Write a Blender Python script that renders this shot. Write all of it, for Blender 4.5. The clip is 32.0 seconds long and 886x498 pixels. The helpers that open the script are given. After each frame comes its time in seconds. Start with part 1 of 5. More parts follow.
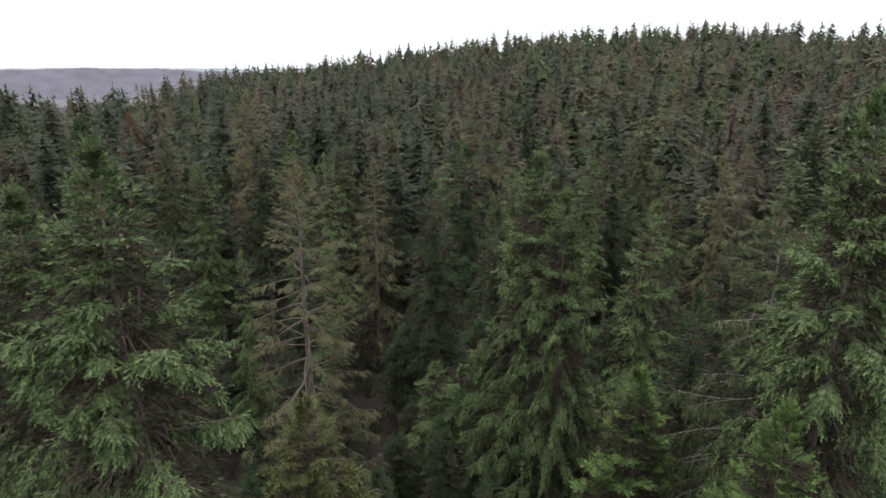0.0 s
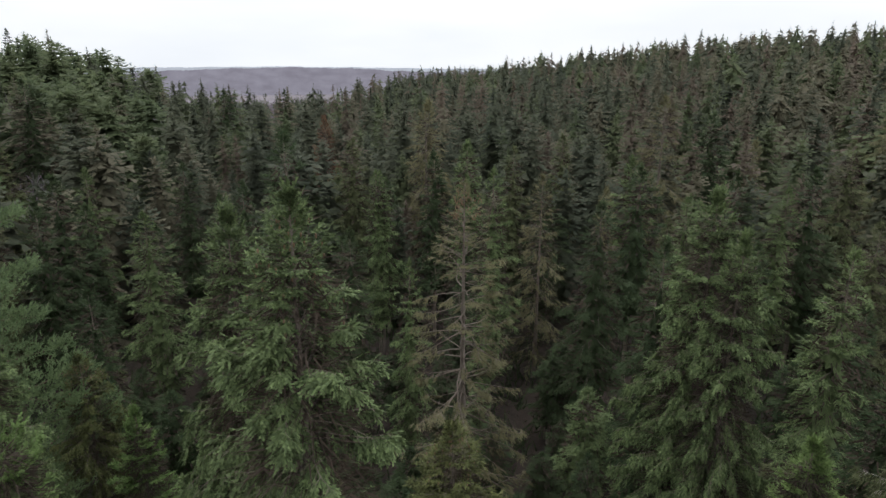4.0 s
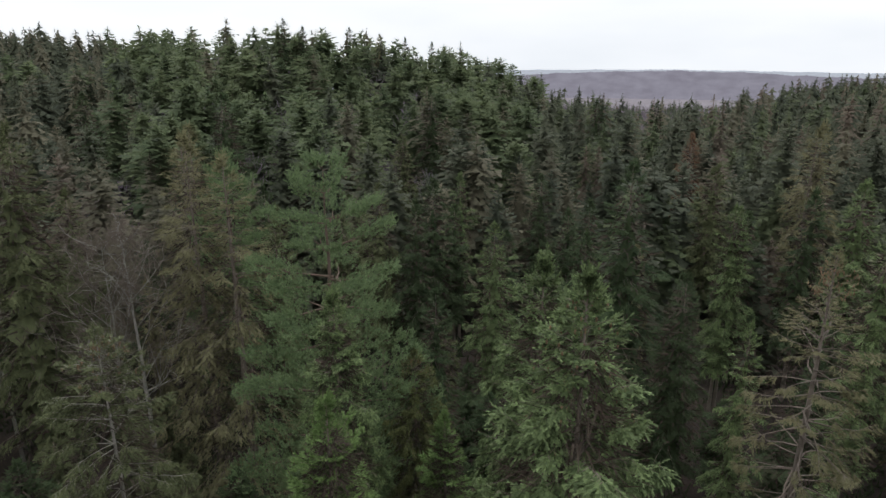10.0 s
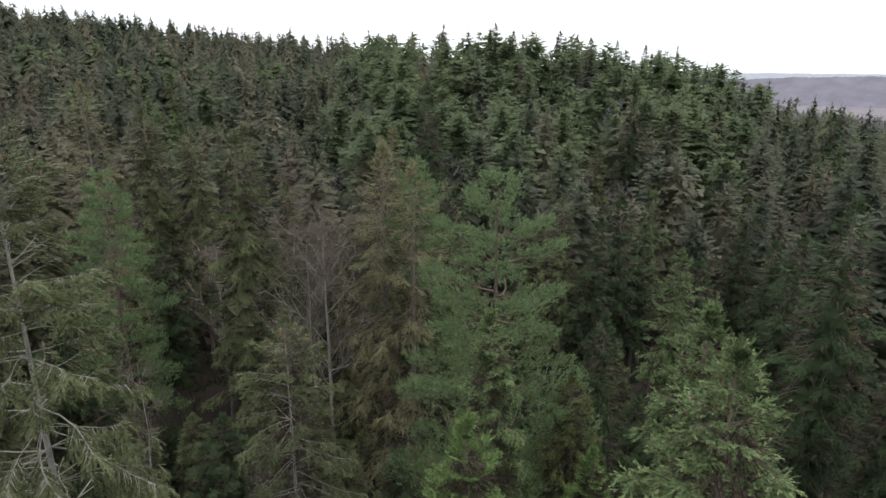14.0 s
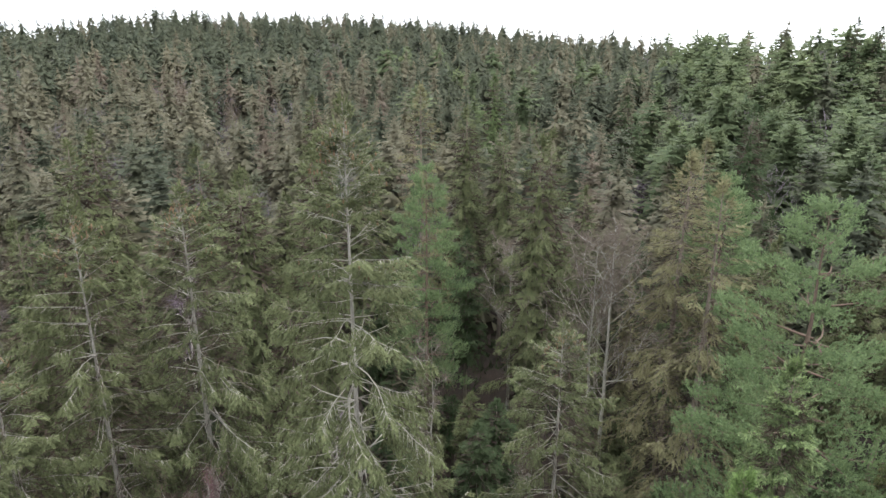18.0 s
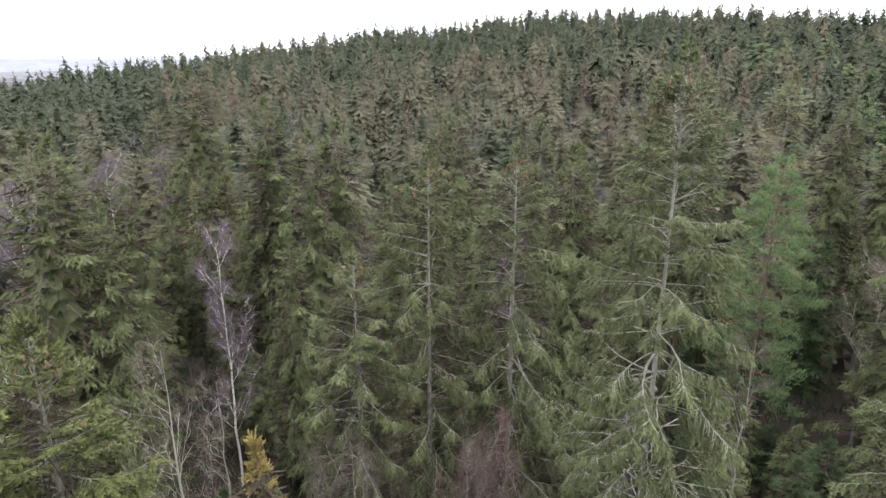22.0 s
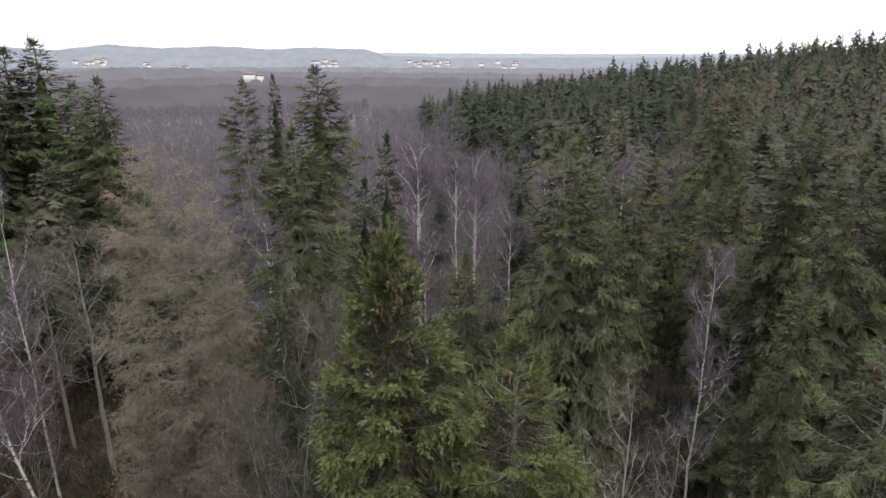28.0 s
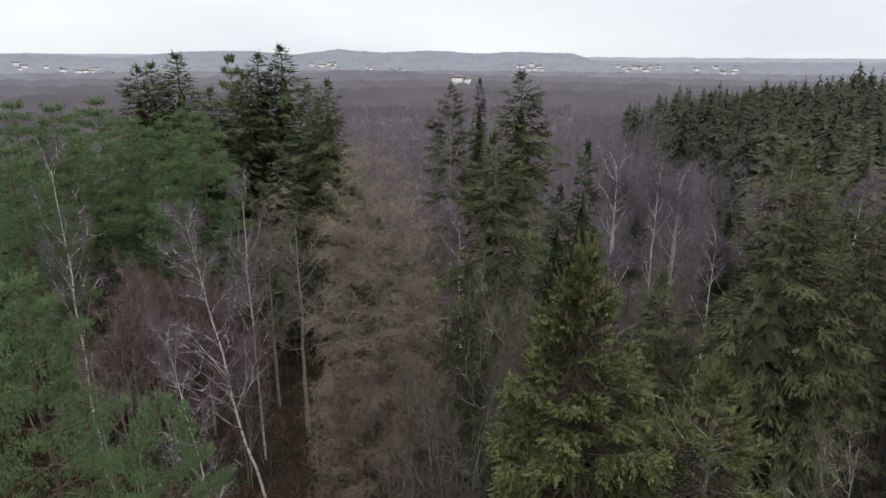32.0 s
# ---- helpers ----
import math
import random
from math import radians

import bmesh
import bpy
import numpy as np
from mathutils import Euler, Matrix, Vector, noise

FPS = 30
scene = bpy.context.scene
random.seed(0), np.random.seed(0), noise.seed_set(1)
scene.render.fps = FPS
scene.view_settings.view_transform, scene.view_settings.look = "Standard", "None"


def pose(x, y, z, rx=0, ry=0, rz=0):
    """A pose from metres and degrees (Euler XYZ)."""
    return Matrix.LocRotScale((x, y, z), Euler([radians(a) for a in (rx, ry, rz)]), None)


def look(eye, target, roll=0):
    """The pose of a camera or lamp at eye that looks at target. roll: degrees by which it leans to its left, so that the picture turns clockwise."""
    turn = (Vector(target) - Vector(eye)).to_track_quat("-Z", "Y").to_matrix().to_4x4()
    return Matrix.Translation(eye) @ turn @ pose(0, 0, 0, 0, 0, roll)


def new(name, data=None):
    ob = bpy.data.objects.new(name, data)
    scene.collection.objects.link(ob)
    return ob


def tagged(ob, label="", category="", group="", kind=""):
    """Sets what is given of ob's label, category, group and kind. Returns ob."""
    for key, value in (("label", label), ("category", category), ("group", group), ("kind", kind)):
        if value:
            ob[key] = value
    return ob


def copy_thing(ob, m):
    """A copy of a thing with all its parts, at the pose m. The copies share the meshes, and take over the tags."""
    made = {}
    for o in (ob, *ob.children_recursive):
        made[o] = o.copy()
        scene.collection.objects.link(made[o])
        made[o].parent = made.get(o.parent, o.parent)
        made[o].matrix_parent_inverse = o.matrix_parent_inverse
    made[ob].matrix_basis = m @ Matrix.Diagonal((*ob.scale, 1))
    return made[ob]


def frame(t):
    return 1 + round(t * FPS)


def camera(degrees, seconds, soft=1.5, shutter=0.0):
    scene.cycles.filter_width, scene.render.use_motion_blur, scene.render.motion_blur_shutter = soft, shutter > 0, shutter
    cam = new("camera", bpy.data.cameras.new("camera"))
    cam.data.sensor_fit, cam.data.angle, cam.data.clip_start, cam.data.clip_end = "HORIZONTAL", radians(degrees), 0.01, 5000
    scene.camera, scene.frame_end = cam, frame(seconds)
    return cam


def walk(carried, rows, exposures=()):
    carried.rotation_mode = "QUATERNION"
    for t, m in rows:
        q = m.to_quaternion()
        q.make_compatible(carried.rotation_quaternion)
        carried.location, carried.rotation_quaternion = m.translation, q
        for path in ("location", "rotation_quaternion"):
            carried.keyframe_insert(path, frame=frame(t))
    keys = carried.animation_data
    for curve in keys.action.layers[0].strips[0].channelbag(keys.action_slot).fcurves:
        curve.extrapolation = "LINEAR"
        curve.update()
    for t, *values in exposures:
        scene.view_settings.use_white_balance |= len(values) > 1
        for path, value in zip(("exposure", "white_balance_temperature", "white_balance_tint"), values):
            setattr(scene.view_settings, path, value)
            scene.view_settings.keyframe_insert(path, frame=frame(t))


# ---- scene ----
cam = camera(71.27, 32.0, soft=1.5)
PATH = [
    (0, pose(-0.000, 0.000, 22.000, 72.784, 0, -0.000) @ pose(0, 0, 0, 0, 0, -0.059)),
    (0.5, pose(-0.167, -0.332, 22.153, 72.802, 0, 1.838) @ pose(0, 0, 0, 0, 0, 0.004)),
    (1, pose(-0.257, -0.633, 22.277, 72.835, 0, 2.012) @ pose(0, 0, 0, 0, 0, 0.107)),
    (1.5, pose(-0.269, -0.692, 22.387, 72.842, 0, 1.982) @ pose(0, 0, 0, 0, 0, 0.202)),
    (2, pose(-0.307, -0.642, 22.439, 72.857, 0, 3.439) @ pose(0, 0, 0, 0, 0, 0.265)),
    (2.5, pose(-0.215, -0.596, 22.464, 72.876, 0, 5.994) @ pose(0, 0, 0, 0, 0, 0.239)),
    (3, pose(-0.086, -0.471, 22.567, 72.863, 0, 9.110) @ pose(0, 0, 0, 0, 0, 0.223)),
    (3.5, pose(0.040, -0.284, 22.708, 72.800, 0, 12.808) @ pose(0, 0, 0, 0, 0, 0.158)),
    (5.5, pose(0.203, 0.898, 23.647, 72.993, 0, 23.384) @ pose(0, 0, 0, 0, 0, -0.094)),
    (6, pose(0.198, 0.973, 24.038, 73.012, 0, 26.534) @ pose(0, 0, 0, 0, 0, 0.047)),
    (6.5, pose(0.174, 1.049, 24.363, 73.073, 0, 29.635) @ pose(0, 0, 0, 0, 0, 0.357)),
    (7, pose(0.191, 1.249, 24.568, 73.017, 0, 32.900) @ pose(0, 0, 0, 0, 0, 0.217)),
    (7.5, pose(0.164, 1.386, 24.592, 72.981, 0, 35.944) @ pose(0, 0, 0, 0, 0, 0.190)),
    (8, pose(0.085, 1.468, 24.535, 72.929, 0, 39.046) @ pose(0, 0, 0, 0, 0, -0.024)),
    (8.5, pose(-0.036, 1.368, 24.337, 73.008, 0, 41.886) @ pose(0, 0, 0, 0, 0, 0.034)),
    (9, pose(-0.032, 1.294, 24.114, 73.018, 0, 44.617) @ pose(0, 0, 0, 0, 0, 0.025)),
    (9.5, pose(0.073, 1.273, 23.969, 73.054, 0, 46.940) @ pose(0, 0, 0, 0, 0, 0.041)),
    (10, pose(0.358, 1.286, 24.046, 73.028, 0, 49.079) @ pose(0, 0, 0, 0, 0, -0.050)),
    (10.5, pose(0.592, 1.394, 24.129, 73.018, 0, 52.111) @ pose(0, 0, 0, 0, 0, 0.030)),
    (11, pose(0.712, 1.586, 24.185, 73.016, 0, 54.965) @ pose(0, 0, 0, 0, 0, -0.091)),
    (11.5, pose(0.877, 1.760, 24.303, 73.017, 0, 57.596) @ pose(0, 0, 0, 0, 0, -0.235)),
    (12, pose(1.014, 1.996, 24.458, 73.052, 0, 59.939) @ pose(0, 0, 0, 0, 0, -0.376)),
    (12.5, pose(0.980, 2.132, 24.559, 73.058, 0, 61.557) @ pose(0, 0, 0, 0, 0, -0.319)),
    (13, pose(0.876, 2.092, 24.708, 73.016, 0, 63.106) @ pose(0, 0, 0, 0, 0, -0.139)),
    (13.5, pose(0.762, 2.085, 24.772, 73.005, 0, 65.237) @ pose(0, 0, 0, 0, 0, 0.271)),
    (15.5, pose(0.712, 2.151, 24.748, 73.002, 0, 76.007) @ pose(0, 0, 0, 0, 0, -0.063)),
    (16, pose(0.827, 2.106, 24.816, 72.921, 0, 79.577) @ pose(0, 0, 0, 0, 0, 0.052)),
    (16.5, pose(0.935, 2.164, 24.904, 72.905, 0, 83.871) @ pose(0, 0, 0, 0, 0, 0.159)),
    (17, pose(0.996, 2.222, 25.003, 72.941, 0, 88.331) @ pose(0, 0, 0, 0, 0, 0.063)),
    (17.5, pose(0.907, 2.220, 25.062, 72.967, 0, 91.974) @ pose(0, 0, 0, 0, 0, -0.031)),
    (18, pose(0.734, 2.209, 25.065, 72.962, 0, 95.500) @ pose(0, 0, 0, 0, 0, -0.035)),
    (18.5, pose(0.734, 2.280, 25.002, 72.931, 0, 99.094) @ pose(0, 0, 0, 0, 0, -0.107)),
    (19, pose(0.775, 2.284, 24.800, 72.927, 0, 102.753) @ pose(0, 0, 0, 0, 0, -0.002)),
    (19.5, pose(0.621, 2.182, 24.587, 72.891, 0, 106.247) @ pose(0, 0, 0, 0, 0, 0.107)),
    (20, pose(0.584, 2.212, 24.413, 72.862, 0, 110.642) @ pose(0, 0, 0, 0, 0, 0.126)),
    (20.5, pose(0.644, 2.237, 24.271, 72.883, 0, 115.228) @ pose(0, 0, 0, 0, 0, 0.067)),
    (21, pose(0.623, 2.294, 24.166, 72.857, 0, 119.407) @ pose(0, 0, 0, 0, 0, 0.039)),
    (21.5, pose(0.657, 2.428, 24.049, 72.892, 0, 123.029) @ pose(0, 0, 0, 0, 0, -0.071)),
    (22, pose(0.781, 2.552, 23.990, 72.902, 0, 126.649) @ pose(0, 0, 0, 0, 0, -0.120)),
    (22.5, pose(0.817, 2.580, 23.951, 72.963, 0, 130.041) @ pose(0, 0, 0, 0, 0, -0.047)),
    (23, pose(0.870, 2.532, 23.905, 73.035, 0, 133.300) @ pose(0, 0, 0, 0, 0, 0.188)),
    (23.5, pose(0.892, 2.449, 23.918, 73.042, 0, 137.006) @ pose(0, 0, 0, 0, 0, 0.309)),
    (24, pose(0.838, 2.431, 23.925, 73.129, 0, 140.212) @ pose(0, 0, 0, 0, 0, 0.285)),
    (24.5, pose(0.650, 2.254, 23.892, 73.215, 0, 143.110) @ pose(0, 0, 0, 0, 0, 0.223)),
    (26.5, pose(-0.100, 0.176, 24.011, 72.636, 0, 158.356) @ pose(0, 0, 0, 0, 0, -0.135)),
    (27, pose(-0.087, 0.264, 24.097, 72.704, 0, 163.062) @ pose(0, 0, 0, 0, 0, -0.235)),
    (27.5, pose(-0.089, 0.392, 24.180, 72.806, 0, 167.537) @ pose(0, 0, 0, 0, 0, -0.133)),
    (28, pose(-0.035, 0.486, 24.244, 72.842, 0, 171.790) @ pose(0, 0, 0, 0, 0, -0.046)),
    (28.5, pose(-0.004, 0.460, 24.236, 72.878, 0, 175.988) @ pose(0, 0, 0, 0, 0, -0.004)),
    (29, pose(0.024, 0.324, 24.187, 72.905, 0, 179.457) @ pose(0, 0, 0, 0, 0, 0.038)),
    (29.5, pose(0.058, 0.204, 24.177, 72.958, 0, 182.891) @ pose(0, 0, 0, 0, 0, 0.077)),
    (30, pose(0.069, 0.142, 24.190, 73.034, 0, 186.127) @ pose(0, 0, 0, 0, 0, 0.096)),
    (30.5, pose(0.057, 0.136, 24.240, 73.086, 0, 187.657) @ pose(0, 0, 0, 0, 0, 0.186)),
    (31, pose(0.093, 0.236, 24.283, 73.102, 0, 188.759) @ pose(0, 0, 0, 0, 0, 0.183)),
    (31.5, pose(0.120, 0.299, 24.313, 73.127, 0, 189.411) @ pose(0, 0, 0, 0, 0, 0.139)),
    (32, pose(0.086, 0.346, 24.343, 73.172, 0, 189.843) @ pose(0, 0, 0, 0, 0, 0.171)),
]
walk(cam, PATH, [(0, -0.1), (6, -0.36), (12, -0.26), (13.5, -0.1), (16, 0.58), (19, 0.98), (21, 0.98), (23, 0.82), (26.5, 0.28), (28, 0.02), (30, -0.38), (32, -0.42)])

# ---- world, sun and exposure ----
world = bpy.data.worlds.new("overcast_sky")
scene.world = world
world.use_nodes = True
wn, wl = world.node_tree.nodes, world.node_tree.links
wn.clear()
w_out = wn.new("ShaderNodeOutputWorld")
w_bg = wn.new("ShaderNodeBackground")
w_sky = wn.new("ShaderNodeTexSky")
w_sky.sky_type, w_sky.sun_disc = "NISHITA", False
w_sky.sun_elevation, w_sky.sun_rotation = radians(68), radians(327)
w_sky.dust_density = 4.0
w_geo = wn.new("ShaderNodeTexCoord")
w_map = wn.new("ShaderNodeMapping")
w_map.inputs["Scale"].default_value = (1.2, 1.2, 5.0)
w_noise = wn.new("ShaderNodeTexNoise")
w_noise.inputs["Scale"].default_value, w_noise.inputs["Detail"].default_value = 1.6, 5.0
w_ramp = wn.new("ShaderNodeValToRGB")
w_ramp.color_ramp.elements[0].position, w_ramp.color_ramp.elements[0].color = 0.3, (11.4, 12.0, 12.8, 1)
w_ramp.color_ramp.elements[1].position, w_ramp.color_ramp.elements[1].color = 0.7, (14.0, 14.3, 14.8, 1)
w_mix = wn.new("ShaderNodeMix")
w_mix.data_type = "RGBA"
w_mix.inputs["Factor"].default_value = 0.93
wl.new(w_geo.outputs["Generated"], w_map.inputs["Vector"])
wl.new(w_map.outputs["Vector"], w_noise.inputs["Vector"])
wl.new(w_noise.outputs["Fac"], w_ramp.inputs["Fac"])
# an overcast dome: about three times as bright overhead as at the skyline
w_up = wn.new("ShaderNodeSeparateXYZ")
wl.new(w_geo.outputs["Generated"], w_up.inputs["Vector"])
w_dome = wn.new("ShaderNodeMapRange")
w_dome.inputs["From Min"].default_value, w_dome.inputs["From Max"].default_value = 0.08, 0.9
w_dome.inputs["To Min"].default_value, w_dome.inputs["To Max"].default_value = 1.0, 2.6
wl.new(w_up.outputs["Z"], w_dome.inputs["Value"])
w_cloud = wn.new("ShaderNodeMix")
w_cloud.data_type, w_cloud.blend_type = "RGBA", "MULTIPLY"
w_cloud.inputs["Factor"].default_value = 1.0
wl.new(w_ramp.outputs["Color"], w_cloud.inputs["A"])
wl.new(w_dome.outputs["Result"], w_cloud.inputs["B"])
wl.new(w_sky.outputs["Color"], w_mix.inputs["A"])
wl.new(w_cloud.outputs["Result"], w_mix.inputs["B"])
wl.new(w_mix.outputs["Result"], w_bg.inputs["Color"])
w_bg.inputs["Strength"].default_value = 0.1
wl.new(w_bg.outputs["Background"], w_out.inputs["Surface"])

sun = new("sun", bpy.data.lights.new("sun", "SUN"))
sun.data.energy, sun.data.angle, sun.data.color = 1.5, radians(40), (1.0, 0.99, 0.97)
sun.matrix_world = look((0, 0, 80), (13, -20, 20))

# ---- materials ----


def nodes_of(name):
    m = bpy.data.materials.new(name)
    m.use_nodes = True
    n = m.node_tree.nodes
    return m, n, m.node_tree.links, n["Principled BSDF"]


def mottled(name, dark, light, scale=3.0, fine=40.0, rough=0.8, bump=0.3, by_object=0.0, by_island=0.0, other=None, spec=0.3, low=0.3, high=0.72):
    """Colour that wanders between two tones at two scales, and shifts from thing to thing and from piece to piece."""
    m, n, l, b = nodes_of(name)
    geo = n.new("ShaderNodeNewGeometry")
    coarse, grain = n.new("ShaderNodeTexNoise"), n.new("ShaderNodeTexNoise")
    coarse.inputs["Scale"].default_value, coarse.inputs["Detail"].default_value = scale, 4.0
    grain.inputs["Scale"].default_value, grain.inputs["Detail"].default_value = fine, 3.0
    for k in (coarse, grain):
        l.new(geo.outputs["Position"], k.inputs["Vector"])
    total = n.new("ShaderNodeMath")
    total.operation = "MULTIPLY_ADD"
    total.inputs[1].default_value = 0.55
    l.new(coarse.outputs["Fac"], total.inputs[0])
    part_b = n.new("ShaderNodeMath")
    part_b.operation = "MULTIPLY"
    part_b.inputs[1].default_value = 0.45
    l.new(grain.outputs["Fac"], part_b.inputs[0])
    l.new(part_b.outputs[0], total.inputs[2])
    value = total.outputs[0]
    if by_island:
        add = n.new("ShaderNodeMath")
        add.operation = "MULTIPLY_ADD"
        add.inputs[1].default_value = by_island
        l.new(geo.outputs["Random Per Island"], add.inputs[0])
        l.new(value, add.inputs[2])
        value = add.outputs[0]
    ramp = n.new("ShaderNodeValToRGB")
    ramp.color_ramp.elements[0].position, ramp.color_ramp.elements[0].color = low, (*dark, 1)
    ramp.color_ramp.elements[1].position, ramp.color_ramp.elements[1].color = high + by_island, (*light, 1)
    l.new(value, ramp.inputs["Fac"])
    colour = ramp.outputs["Color"]
    if by_object:
        info = n.new("ShaderNodeObjectInfo")
        mix = n.new("ShaderNodeMix")
        mix.data_type = "RGBA"
        scaled = n.new("ShaderNodeMath")
        scaled.operation = "MULTIPLY"
        scaled.inputs[1].default_value = by_object
        l.new(info.outputs["Random"], scaled.inputs[0])
        l.new(scaled.outputs[0], mix.inputs["Factor"])
        l.new(colour, mix.inputs["A"])
        mix.inputs["B"].default_value = (*(other or light), 1)
        colour = mix.outputs["Result"]
    l.new(colour, b.inputs["Base Color"])
    b.inputs["Roughness"].default_value = rough
    b.inputs["Specular IOR Level"].default_value = spec
    if bump:
        bm_node = n.new("ShaderNodeBump")
        bm_node.inputs["Strength"].default_value, bm_node.inputs["Distance"].default_value = bump, 0.05
        l.new(grain.outputs["Fac"], bm_node.inputs["Height"])
        l.new(bm_node.outputs["Normal"], b.inputs["Normal"])
    return m


def leafy(name, dark, light, other, by_object=0.7, scale=1.2, island=0.22, thin=0.38):
    m = mottled(name, dark, light, scale, 6.0, 0.75, 0.0, by_object * 0.7, island, other, 0.12, 0.37, 0.62)
    # thin sprays let part of the light through
    n, l = m.node_tree.nodes, m.node_tree.links
    b = n["Principled BSDF"]
    through_it, mix = n.new("ShaderNodeBsdfTranslucent"), n.new("ShaderNodeMixShader")
    l.new(b.inputs["Base Color"].links[0].from_socket, through_it.inputs["Color"])
    mix.inputs["Fac"].default_value = thin
    l.new(b.outputs["BSDF"], mix.inputs[1])
    l.new(through_it.outputs["BSDF"], mix.inputs[2])
    l.new(mix.outputs["Shader"], n["Material Output"].inputs["Surface"])
    return m


GREEN = leafy("needles_green", (0.012, 0.019, 0.008), (0.166, 0.220, 0.093), (0.060, 0.078, 0.034), 0.6, island=0.4, thin=0.2)
FRESH = leafy("needles_fresh", (0.022, 0.039, 0.012), (0.127, 0.196, 0.066), (0.136, 0.177, 0.057), 0.5, island=0.4, thin=0.2)
DEEP = leafy("needles_deep", (0.012, 0.016, 0.007), (0.142, 0.154, 0.057), (0.050, 0.056, 0.024), 0.4, island=0.4, thin=0.2)
DARK = leafy("needles_dark", (0.022, 0.039, 0.019), (0.061, 0.082, 0.037), (0.039, 0.050, 0.024), 0.7)
OLIVE = leafy("needles_olive", (0.024, 0.027, 0.013), (0.135, 0.152, 0.073), (0.077, 0.084, 0.039), 0.6, island=0.3, thin=0.28)
SERE = leafy("needles_sere", (0.084, 0.082, 0.043), (0.192, 0.179, 0.101), (0.093, 0.089, 0.043), 0.7)
PINE = leafy("needles_pine", (0.052, 0.078, 0.037), (0.155, 0.205, 0.098), (0.098, 0.138, 0.066), 0.6)
GOLD = leafy("needles_golden", (0.15, 0.118, 0.042), (0.29, 0.222, 0.09), (0.21, 0.165, 0.062), 0.5)
RUST = leafy("needles_rust", (0.074, 0.043, 0.025), (0.136, 0.081, 0.050), (0.099, 0.062, 0.031), 0.5)
# far woods: greyer needle tones, with haze painted into the base colour
FAR_DARK = leafy("far_spruce_dark", (0.045, 0.057, 0.040), (0.103, 0.108, 0.071), None, 0.0, 0.3, 0.18, 0.5)
FAR_GREEN = leafy("far_spruce_green", (0.063, 0.083, 0.045), (0.134, 0.154, 0.082), None, 0.0, 0.3, 0.18, 0.5)
FAR_OLIVE = leafy("far_spruce_olive", (0.081, 0.082, 0.056), (0.167, 0.151, 0.104), None, 0.0, 0.3, 0.18, 0.5)
FAR_SERE = leafy("far_spruce_sere", (0.082, 0.071, 0.054), (0.163, 0.129, 0.099), None, 0.0, 0.3, 0.18, 0.5)
FAR_PINE = leafy("far_pine", (0.059, 0.082, 0.043), (0.129, 0.152, 0.077), None, 0.0, 0.3, 0.18, 0.5)
LARCH = leafy("larch_twigs", (0.139, 0.111, 0.084), (0.286, 0.231, 0.180), (0.163, 0.130, 0.099), 0.4)
TWIG_VIOLET = leafy("twigs_violet", (0.089, 0.067, 0.082), (0.179, 0.140, 0.168), (0.131, 0.103, 0.120), 0.6)
TWIG_FAR = leafy("twigs_far", (0.084, 0.071, 0.082), (0.170, 0.143, 0.166), None, 0.0, 0.05, 0.2)
TWIG_GREY = leafy("twigs_grey", (0.075, 0.061, 0.049), (0.150, 0.126, 0.105), (0.102, 0.082, 0.070), 0.6)
TWIG_RED = leafy("twigs_red", (0.101, 0.061, 0.063), (0.189, 0.120, 0.120), (0.140, 0.086, 0.086), 0.6)
CONE = mottled("spruce_cone", (0.08, 0.052, 0.032), (0.2, 0.13, 0.075), 6, 60, 0.7, 0.4, 0, 0.4)
# dry inner twigs: brown darkened to paint in the crowns' inner shade
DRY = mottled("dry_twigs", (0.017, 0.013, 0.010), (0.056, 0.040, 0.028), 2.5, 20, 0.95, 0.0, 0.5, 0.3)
BARK = mottled("spruce_bark", (0.06, 0.048, 0.038), (0.17, 0.14, 0.115), 2.5, 30, 0.9, 0.6, 0.4)
GREYBARK = mottled("lichen_bark", (0.092, 0.085, 0.073), (0.285, 0.267, 0.233), 3.5, 25, 0.9, 0.5, 0.3)
PINEBARK = mottled("pine_bark", (0.05, 0.036, 0.028), (0.115, 0.08, 0.06), 2.5, 30, 0.9, 0.6, 0.4)


def birch_bark():
    m, n, l, b = nodes_of("birch_bark")
    geo = n.new("ShaderNodeNewGeometry")
    mapping = n.new("ShaderNodeMapping")
    mapping.inputs["Scale"].default_value = (3.0, 3.0, 11.0)
    marks = n.new("ShaderNodeTexNoise")
    marks.inputs["Scale"].default_value, marks.inputs["Detail"].default_value = 1.0, 4.0
    ramp = n.new("ShaderNodeValToRGB")
    ramp.color_ramp.elements[0].position, ramp.color_ramp.elements[0].color = 0.36, (0.06, 0.05, 0.045, 1)
    ramp.color_ramp.elements[1].position, ramp.color_ramp.elements[1].color = 0.47, (0.5, 0.46, 0.43, 1)
    l.new(geo.outputs["Position"], mapping.inputs["Vector"])
    l.new(mapping.outputs["Vector"], marks.inputs["Vector"])
    l.new(marks.outputs["Fac"], ramp.inputs["Fac"])
    l.new(ramp.outputs["Color"], b.inputs["Base Color"])
    b.inputs["Roughness"].default_value = 0.75
    return m


BIRCHBARK = birch_bark()
# brown litter, its colour darkened to paint deep shade under the trees
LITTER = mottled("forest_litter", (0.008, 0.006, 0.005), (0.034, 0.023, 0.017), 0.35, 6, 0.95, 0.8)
FARWOOD = mottled("far_wood_floor", (0.07, 0.06, 0.068), (0.13, 0.112, 0.125), 0.03, 0.35, 0.95, 0.0)

